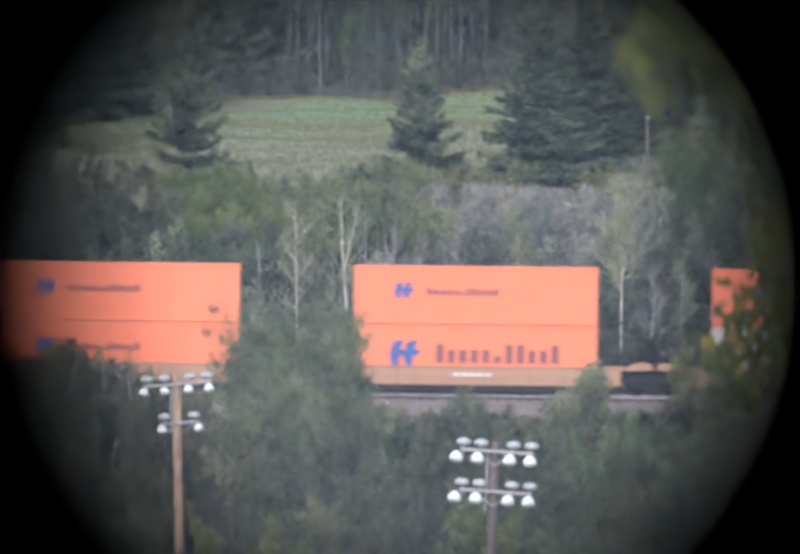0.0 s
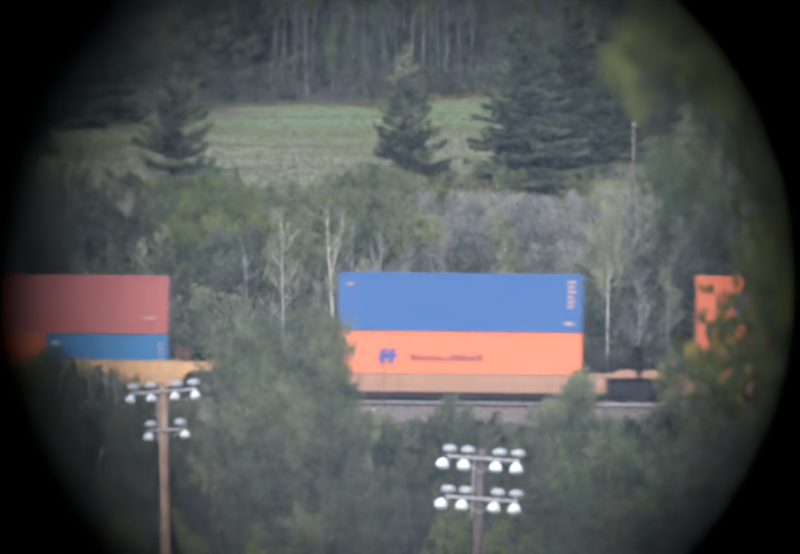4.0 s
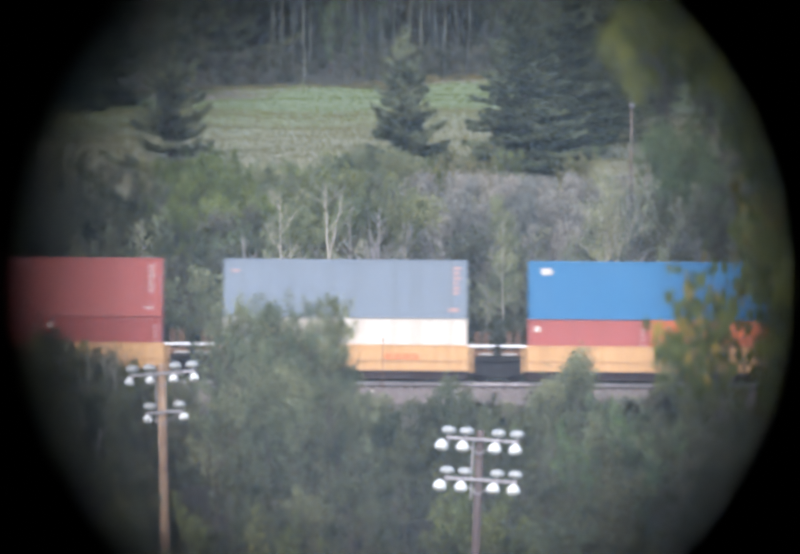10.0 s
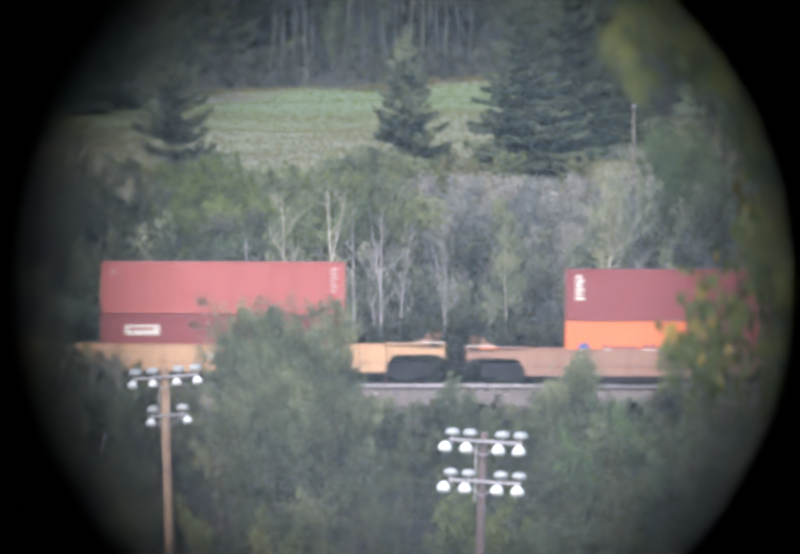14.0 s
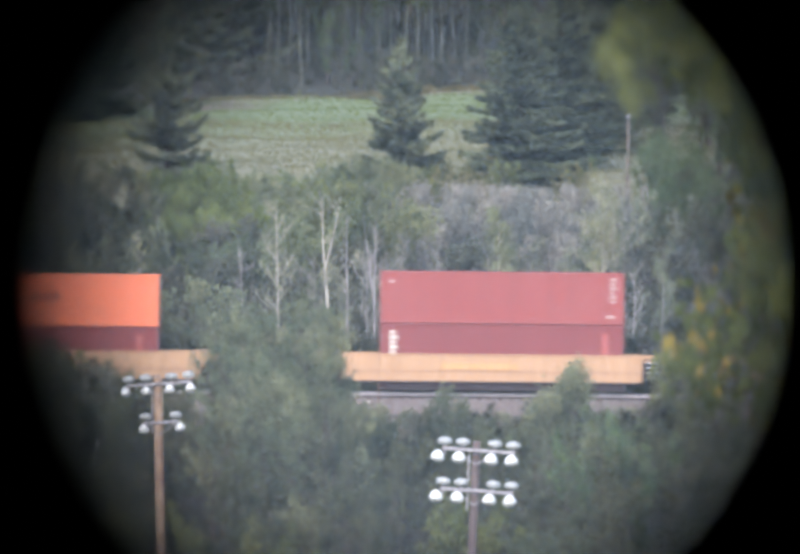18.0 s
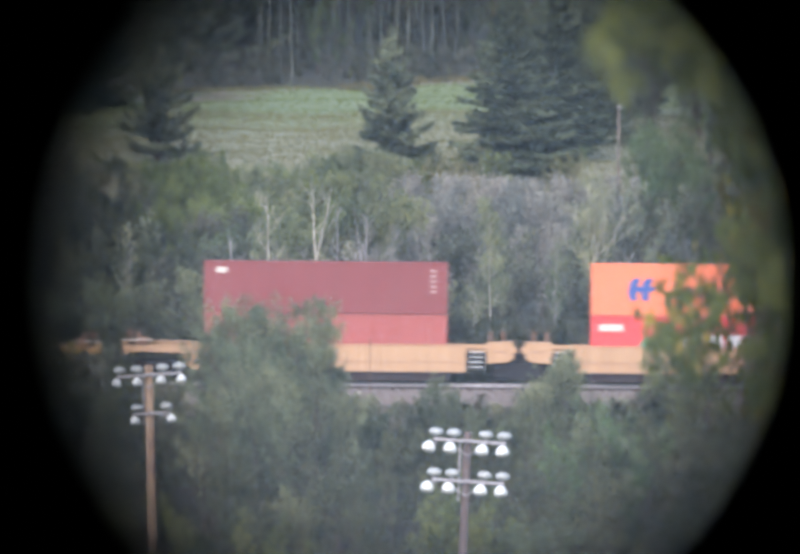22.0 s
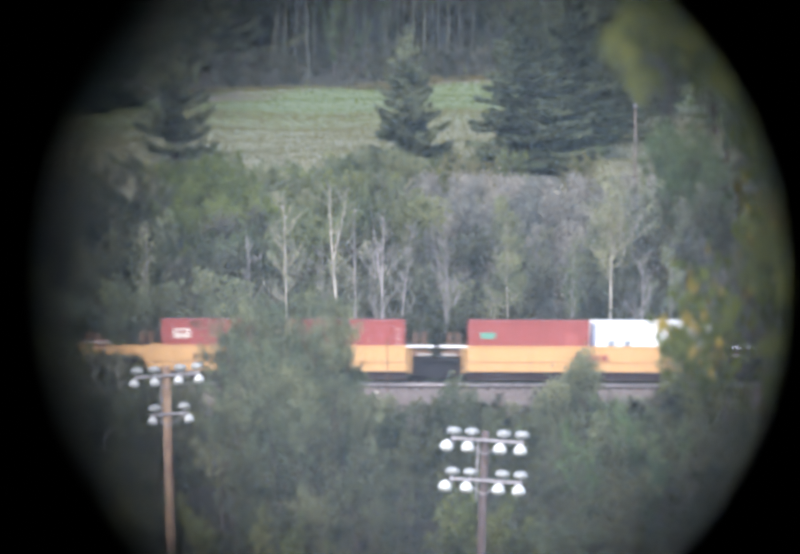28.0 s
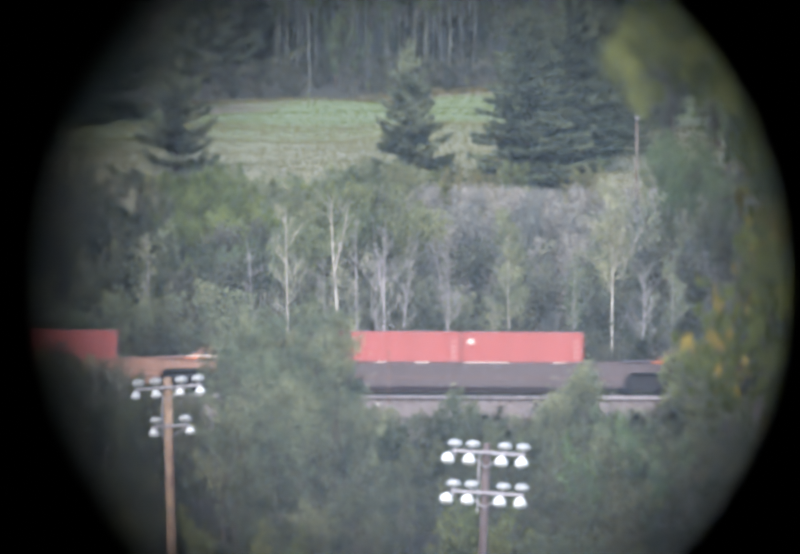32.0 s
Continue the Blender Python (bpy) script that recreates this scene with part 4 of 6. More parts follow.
def bare_birch(seed, x, y, top, lean, label, r=0.075, bark_mat=None, first=0.35, boughs=14, reach=0.22, twin=False, leaves=0, leaf_mat=None):
    """A thin-stemmed tree whose bare boughs leave the stem low and curve upwards, with fine twigs; lean: how far east its top stands."""
    rng = np.random.default_rng(seed)
    t = tagged(new("birch_tree"), label, "tree")
    base = ground_z(x, y) - 0.1
    t.location = (x, y, base)
    h = top - base
    bow = 0.10 * lean + 0.12 * rng.normal()
    stem = [np.array((lean * q + bow * math.sin(math.pi * q), 0.2 * q * rng.normal(), h * q)) for q in np.linspace(0, 1, 10)]
    stems = [(stem, [r * (1 - 0.86 * q) for q in np.linspace(0, 1, 10)])]
    if twin:
        k = rng.integers(4, 6)
        side = rng.choice((-1, 1))
        stems.append(([stem[k]] + [stem[k + j] + (side * 0.16 * j * h / 9, 0.05 * j, 0.02 * j) for j in range(1, 10 - k)], [stems[0][1][k + j] * 0.8 for j in range(10 - k)]))
    paths, tips = list(stems), []
    for pts, rad in stems:
        n = len(pts) - 1
        for k in range(boughs if pts is stem else boughs // 2):
            s = (first if pts is stem else 0.1) + (0.95 - first) * (k + rng.random()) / boughs
            i = min(s, 0.97) * n
            j = int(i)
            p = pts[j] + (pts[j + 1] - pts[j]) * (i - j)
            out = reach * h * (1.05 - 0.75 * s) * rng.uniform(0.6, 1.2)
            az = rng.choice((0, math.pi)) + 0.7 * rng.normal()
            d = np.array((math.cos(az), 0.6 * math.sin(az), rng.uniform(0.1, 0.7)))
            limb = arc(rng, p, d / np.linalg.norm(d), out, 6, 0.20, 0.07)
            rr = max(0.015, rad[j] * 0.33)
            paths.append((limb, [rr * (1 - 0.11 * q) for q in range(7)]))
            for g in range(5):
                b = limb[1 + g]
                d = np.array((rng.normal() * 0.7, rng.normal() * 0.4, 0.8))
                tw = arc(rng, b, d / np.linalg.norm(d), out * rng.uniform(0.25, 0.5), 3, 0.12, 0.12)
                paths.append((tw, [0.012, 0.011, 0.009, 0.006]))
                tips += tw[1:]
    v, f = tube_mesh(paths)
    put("trunk", mesh("trunk", v, f, bark_mat or M_BIRCH), t)
    if leaves:
        tips = np.array(tips)
        v, f = blades(rng, tips[rng.integers(0, len(tips), leaves)] + 0.16 * rng.normal(size=(leaves, 3)), 0.13, 0.08)
        put("crown", mesh("crown", v, f, leaf_mat), t)
    return t


GREEN_T, DARK_T = "grey-green leafy tree on the railway bank", "dark green leafy tree in dense brush"
KINDS = {
    "willow_a": leaf_tree("willow_tree", 11, GREEN_T, "tree", 12, 3.6, 0.30, 34, 0.20, 9500, L_WILLOW, M_BARK, 0.125, 0.34, 2, 5, rise=(0.5, 1.4), clumps=110),
    "willow_b": leaf_tree("willow_tree", 12, GREEN_T, "tree", 12, 3.0, 0.35, 32, 0.18, 8000, L_WILLOW, M_BARK, 0.125, 0.30, 2, 5, rise=(0.7, 1.7), clumps=90),
    "sage_a": leaf_tree("willow_tree", 17, "pale grey-green feathery willow on the railway bank", "tree", 12, 3.4, 0.30, 36, 0.20, 19000, L_SAGE, M_BARK, 0.084, 0.29, 2, 5, rise=(0.6, 1.6), clumps=120, crest=99),
    "sage_b": leaf_tree("willow_tree", 18, "pale grey-green feathery willow on the railway bank", "tree", 12, 2.8, 0.35, 34, 0.18, 16000, L_SAGE, M_BARK, 0.084, 0.27, 2, 5, rise=(0.8, 1.9), clumps=100, crest=99),
    "green_t": leaf_tree("broadleaf_tree", 19, "fresh mid-green leafy tree", "tree", 12, 3.4, 0.22, 34, 0.18, 10000, L_GREEN, M_BARK, 0.12, 0.40, 2, 5, rise=(0.5, 1.4), clumps=110, crest=99),
    "bush_y": leaf_tree("bush", 27, "dense bright yellow-green bush below the meadow", "shrub", 5, 2.3, 0.08, 26, 0.06, 7000, L_BRIGHT, M_TWIG, 0.12, 0.30, 4, 4, rise=(0.6, 1.5), clumps=70, crest=99),
    "bush_g": leaf_tree("bush", 28, "dense soft green bush below the meadow", "shrub", 5, 2.0, 0.08, 26, 0.06, 6500, L_SOFT, M_TWIG, 0.115, 0.30, 4, 4, rise=(0.7, 1.7), clumps=70, crest=99),
    "shrub_s": leaf_tree("shrub", 29, "pale sage-green shrub at the ballast's edge", "shrub", 4, 1.7, 0.10, 20, 0.05, 3600, L_SAGE, M_TWIG, 0.10, 0.24, 4, 3, rise=(0.9, 2.0), clumps=45, crest=99),
    "dark_a": leaf_tree("broadleaf_tree", 13, DARK_T, "tree", 12, 3.4, 0.35, 30, 0.2, 6000, L_DARK, M_BARK, 0.142, 0.42, 1, 5, clumps=80),
    "dark_b": leaf_tree("broadleaf_tree", 14, DARK_T, "tree", 12, 3.8, 0.35, 30, 0.2, 6000, L_DARK, M_BARK, 0.142, 0.45, 2, 5, rise=(0.5, 1.2), clumps=80),
    "olive_a": leaf_tree("poplar_tree", 15, "light olive-green leafy tree with feathery top", "tree", 12, 2.0, 0.40, 34, 0.16, 8000, L_OLIVE, M_BARK, 0.11, 0.26, 1, 5, rise=(0.9, 2.0), clumps=80),
    "mid_a": leaf_tree("poplar_tree", 16, "slim green leafy tree in the brush", "tree", 12, 2.4, 0.35, 30, 0.16, 8000, L_WILLOW, M_BARK, 0.115, 0.27, 1, 5, rise=(0.8, 1.8), clumps=80),
    "shrub_a": leaf_tree("shrub", 21, "low green shrub beside the railway bank", "shrub", 4, 2.0, 0.10, 16, 0.06, 3600, L_WILLOW, M_TWIG, 0.115, 0.26, 4, 3, rise=(0.7, 1.7), clumps=40),
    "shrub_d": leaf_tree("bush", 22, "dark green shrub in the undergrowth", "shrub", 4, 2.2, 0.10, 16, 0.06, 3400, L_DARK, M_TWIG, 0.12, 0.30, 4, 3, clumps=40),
    "shrub_b": leaf_tree("shrub", 35, "grey-green shrub behind the track, haze in its leaf colour", "shrub", 4, 2.0, 0.10, 18, 0.05, 3400, L_HAZE, M_TWIG, 0.11, 0.27, 4, 4, rise=(0.7, 1.8), clumps=45),
    "shrub_e": leaf_tree("bush", 36, "grey-green undergrowth shrub, shade put into its leaf colour", "shrub", 4, 2.1, 0.10, 18, 0.05, 3200, L_SHADE, M_TWIG, 0.115, 0.30, 4, 4, rise=(0.6, 1.6), clumps=42),
    "shrub_p": leaf_tree("weed_tuft", 37, "straw-coloured weedy tuft under the spruces", "shrub", 2, 1.5, 0.05, 14, 0.02, 1500, L_STRAW, M_TWIG, 0.10, 0.2, 4, 3, rise=(0.5, 1.4), clumps=30, crest=99),
    "shrub_y": leaf_tree("shrub", 23, "bright yellow-green leafy shrub on the hillside", "shrub", 4, 2.0, 0.10, 18, 0.06, 3600, L_BRIGHT, M_TWIG, 0.115, 0.28, 4, 3, rise=(0.7, 1.7), clumps=40),
    "shrub_g": leaf_tree("twiggy_shrub", 24, "grey lilac twiggy shrub gone to seed", "shrub", 4, 1.8, 0.10, 22, 0.05, 5200, L_GREY, M_TWIG, 0.095, 0.24, 4, 4, rise=(0.9, 2.2), clumps=85),
    "shrub_h": leaf_tree("twiggy_shrub", 25, "grey half-bare twiggy shrub", "shrub", 4, 1.6, 0.10, 22, 0.05, 3000, L_GREY, M_TWIG, 0.09, 0.26, 3, 5, rise=(0.9, 2.2), clumps=55),
    "shrub_o": leaf_tree("shrub", 26, "olive-green leafy shrub on the slope", "shrub", 4, 1.8, 0.10, 18, 0.05, 3400, L_OLIVE, M_TWIG, 0.11, 0.26, 4, 3, rise=(0.8, 1.9), clumps=40),
    "birch_c": leaf_tree("birch_tree", 33, "bare pale birch with spreading twigs", "tree", 8, 1.9, 0.25, 22, 0.075, 500, L_WILLOW, M_BIRCH, 0.10, 0.3, 1, 6),
    "aspen_a": leaf_tree("aspen_tree", 41, "tall aspen with bare pale trunk and high crown", "tree", 19, 2.4, 0.45, 22, 0.074, 2200, L_FAR, M_ASPEN, 0.20, 0.5, 1, 4),
    "aspen_b": leaf_tree("aspen_tree", 42, "slim tall aspen with pale trunk", "tree", 19, 2.0, 0.36, 24, 0.062, 2200, L_FAR, M_ASPEN, 0.20, 0.5, 1, 4),
    "wood_a": leaf_tree("forest_tree", 43, "dark forest tree at the meadow's far edge", "tree", 18, 4.2, 0.10, 28, 0.25, 2800, L_DARK, M_BARK, 0.31, 0.7, 1, 4),
    "wood_b": leaf_tree("forest_tree", 44, "dark green forest tree in the hillside wood", "tree", 18, 3.8, 0.08, 28, 0.25, 2800, L_FAR, M_BARK, 0.31, 0.7, 1, 4),
    "spruce_a": (spruce(51, "dark blue-green spruce with upswept branch tips", 12, 4.3, 32000, 0.060, 0.32, 0.10, 1.20), 12),
    "spruce_b": (spruce(55, "dark spruce standing in the dry meadow", 8, 3.1, 15000, 0.060, 0.34, 0.16, 1.0, 0.30), 8),
    "spruce_c": (spruce(53, "broad dark spruce at the meadow's edge", 13, 5.2, 36000, 0.036, 0.40, 0.05, 0.95, 0.20), 13),
}

# kind, east, north, level of the top
PLANTS = [
    ("sage_a", -5.35, 372.0, 4.80),
    ("sage_a", -5.45, 371.0, 3.70),
    ("sage_a", -4.23, 371.0, 3.89),
    ("sage_b", -5.18, 374.0, 4.43),
    ("sage_b", -2.81, 372.0, 3.66),
    ("sage_b", -6.90, 372.0, 2.20),
    ("sage_a", -3.43, 365.0, 2.13),
    ("sage_a", -6.18, 362.0, 1.12),
    ("sage_a", -4.72, 358.0, 0.43),
    ("sage_b", -3.19, 374.0, 4.67),
    ("sage_b", -6.80, 376.0, 3.30),
    ("sage_b", -1.87, 378.0, 2.23),
    ("sage_b", -4.68, 369.0, 4.28),
    ("sage_a", -3.92, 366.0, 3.04),
    ("sage_b", -6.57, 366.0, 2.54),
    ("sage_a", -5.07, 360.0, 1.76),
    ("sage_b", -2.47, 362.0, 1.28),
    ("sage_b", -7.18, 366.0, 1.01),
    ("sage_b", -1.32, 368.0, 0.44),
    ("shrub_s", 9.04, 389.0, 2.06),
    ("shrub_s", 8.75, 387.0, 1.75),
    ("shrub_s", 9.34, 388.0, 1.63),
    ("shrub_s", 8.40, 388.0, 1.28),
    ("shrub_s", 9.62, 387.0, 1.06),
    ("shrub_s", 7.87, 386.0, 0.57),
    ("shrub_s", 3.57, 389.0, 0.70),
    ("shrub_s", 2.95, 388.0, 0.22),
    ("shrub_s", 4.30, 387.0, 0.14),
    ("green_t", 10.12, 352.0, 0.36),
    ("green_t", 10.49, 349.0, -0.27),
    ("birch_c", -15.01, 386.0, 2.29),
    ("birch_c", -13.95, 384.0, 2.22),
    ("birch_c", -13.29, 383.0, 2.00),
    ("birch_c", -16.45, 388.0, 2.36),
    ("olive_a", 3.75, 326.0, -2.75),
    ("olive_a", 3.05, 327.0, -3.10),
    ("olive_a", 4.50, 325.0, -3.20),
    ("sage_b", 6.6, 328.0, -3.7),
    ("sage_b", 5.6, 326.0, -3.9),
    ("sage_b", 7.6, 324.0, -3.9),
    ("olive_a", -4.55, 326.0, -4.10),
    ("olive_a", -3.60, 325.0, -4.19),
    ("olive_a", -7.47, 330.0, -3.71),
    ("mid_a", 10.04, 345.0, -0.16),
    ("mid_a", 11.42, 350.0, -0.96),
    ("mid_a", 9.10, 338.0, -2.34),
    ("shrub_d", 11.89, 388.0, -0.05),
    ("shrub_d", 13.17, 389.0, 0.06),
    ("shrub_o", 15.42, 390.0, 2.56),
    ("shrub_o", 14.68, 390.0, 1.80),
    ("shrub_o", 16.70, 391.0, 3.31),
    ("mid_a", 18.30, 388.0, 4.87),
    ("shrub_d", -13.22, 388.0, 1.65),
    ("shrub_o", -15.75, 389.0, 2.22),
    ("shrub_o", -17.24, 389.0, 2.33),
    ("shrub_d", -18.49, 389.0, 2.44),
    ("shrub_d", -14.25, 389.0, 1.99),
    ("shrub_s", -14.6, 412.0, 5.0),
    ("shrub_s", -13.3, 411.0, 4.5),
    ("shrub_s", -12.9, 436.0, 8.1),
    ("shrub_s", -11.2, 412.0, 5.0),
    ("shrub_s", -15.9, 411.0, 4.2),
    ("shrub_s", -9.1, 414.0, 5.6),
    ("shrub_s", -7.9, 413.0, 5.2),
    ("bush_g", -3.1, 438.0, 9.6),
    ("bush_g", -1.0, 436.0, 9.4),
    ("bush_g", 0.9, 437.0, 9.7),
    ("bush_g", -5.0, 432.0, 8.6),
    ("bush_g", -7.2, 428.0, 7.6),
    ("shrub_s", -4.3, 412.0, 4.6),
    ("shrub_s", 3.9, 413.0, 5.0),
    ("shrub_b", 1.6, 421.0, 6.2),
    ("shrub_b", -2.1, 421.0, 6.6),
    ("spruce_a", -12.85, 475.8, 22.20),
    ("spruce_b", 1.05, 475.3, 19.55),
    ("spruce_c", 8.20, 477.2, 22.60),
    ("spruce_c", 10.83, 484.0, 23.29),
    ("spruce_a", 13.90, 530.0, 28.08),
    ("spruce_c", -20.64, 560.0, 29.53),
    ("spruce_a", -14.14, 612.0, 32.78),
    ("spruce_c", -23.55, 540.0, 28.60),
    ("spruce_a", -11.57, 622.0, 33.93),
    ("spruce_c", 15.87, 540.0, 28.60),
    ("spruce_a", 12.96, 520.0, 27.57),
    ("spruce_c", -24.67, 500.0, 26.53),
    ("green_t", 12.60, 478.0, 12.6),
    ("green_t", 16.1, 468.0, 13.6),
    ("green_t", 16.34, 466.0, 14.06),
    ("green_t", 18.59, 474.0, 14.76),
    ("green_t", 16.0, 464.0, 12.90),
    ("green_t", 17.25, 458.0, 12.40),
    ("green_t", 15.74, 452.0, 10.90),
    ("green_t", 20.34, 480.0, 16.53),
    ("dark_b", 21.18, 478.0, 15.90),
    ("dark_b", 23.61, 478.0, 17.46),
    ("green_t", -4.3, 609.0, 24.2),
    ("green_t", -2.6, 611.0, 23.2),
    ("dark_a", 21.34, 520.0, 27.57),
    ("green_t", 15.7, 462.0, 12.9),
    ("green_t", 16.9, 461.0, 13.5),
    ("green_t", 18.1, 461.0, 13.2),
    ("green_t", 17.0, 456.0, 11.8),
    ("green_t", 15.9, 455.0, 11.0),
    ("green_t", 18.7, 455.0, 12.0),
    ("spruce_c", 13.4, 498.0, 22.5),
    ("dark_b", 15.6, 500.0, 19.5),
    ("dark_a", 17.9, 504.0, 20.5),
    ("dark_b", 16.9, 488.0, 16.8),
    ("dark_a", 19.6, 490.0, 18.0),
    ("dark_a", -18.66, 480.0, 13.32),
    ("dark_b", -22.16, 476.0, 13.86),
    ("bush_y", -11.45, 463.0, 11.50),
    ("bush_y", -10.29, 464.0, 11.87),
    ("bush_y", -8.94, 463.0, 11.77),
    ("bush_y", -10.56, 457.0, 10.61),
    ("bush_y", -9.25, 457.0, 10.48),
    ("bush_y", -11.85, 456.0, 10.16),
    ("bush_y", -7.98, 460.0, 10.65),
    ("bush_g", -7.01, 463.0, 11.31),
    ("bush_g", -5.83, 464.0, 11.27),
    ("bush_g", -4.33, 463.0, 11.14),
    ("bush_g", -6.29, 455.0, 10.07),
    ("bush_g", -4.82, 454.0, 9.95),
    ("bush_g", -12.99, 465.0, 11.04),
    ("bush_g", -2.13, 465.0, 11.76),
    ("bush_g", -1.09, 466.0, 12.17),
    ("bush_g", -0.05, 466.0, 12.24),
    ("bush_g", 0.85, 465.0, 11.89),
    ("bush_g", -0.47, 458.0, 11.02),
    ("bush_g", -1.65, 458.0, 10.86),
    ("bush_g", -3.29, 462.0, 11.00),
    ("shrub_p", 4.20, 473.0, 12.06),
    ("shrub_p", 5.26, 473.0, 11.92),
    ("shrub_p", 6.49, 474.0, 11.78),
    ("shrub_p", 10.89, 474.0, 11.93),
    ("shrub_p", 11.80, 474.0, 12.06),
    ("shrub_p", 12.68, 473.0, 12.00),
    ("shrub_p", 3.14, 472.0, 11.83),
    ("shrub_y", -9.35, 462.0, 10.57),
    ("shrub_y", -10.87, 464.0, 10.44),
    ("shrub_y", -7.83, 460.0, 10.21),
    ("shrub_y", -12.41, 466.0, 10.25),
    ("shrub_y", -9.62, 448.0, 9.32),
    ("shrub_y", -11.00, 446.0, 8.88),
    ("shrub_y", -8.15, 446.0, 8.91),
    ("shrub_y", -6.93, 450.0, 9.20),
    ("shrub_y", -12.54, 450.0, 8.85),
    ("shrub_o", 7.33, 470.0, 12.10),
    ("shrub_o", 4.66, 474.0, 11.72),
    ("shrub_o", 11.34, 474.0, 11.65),
    ("shrub_o", 2.82, 470.0, 11.63),
]
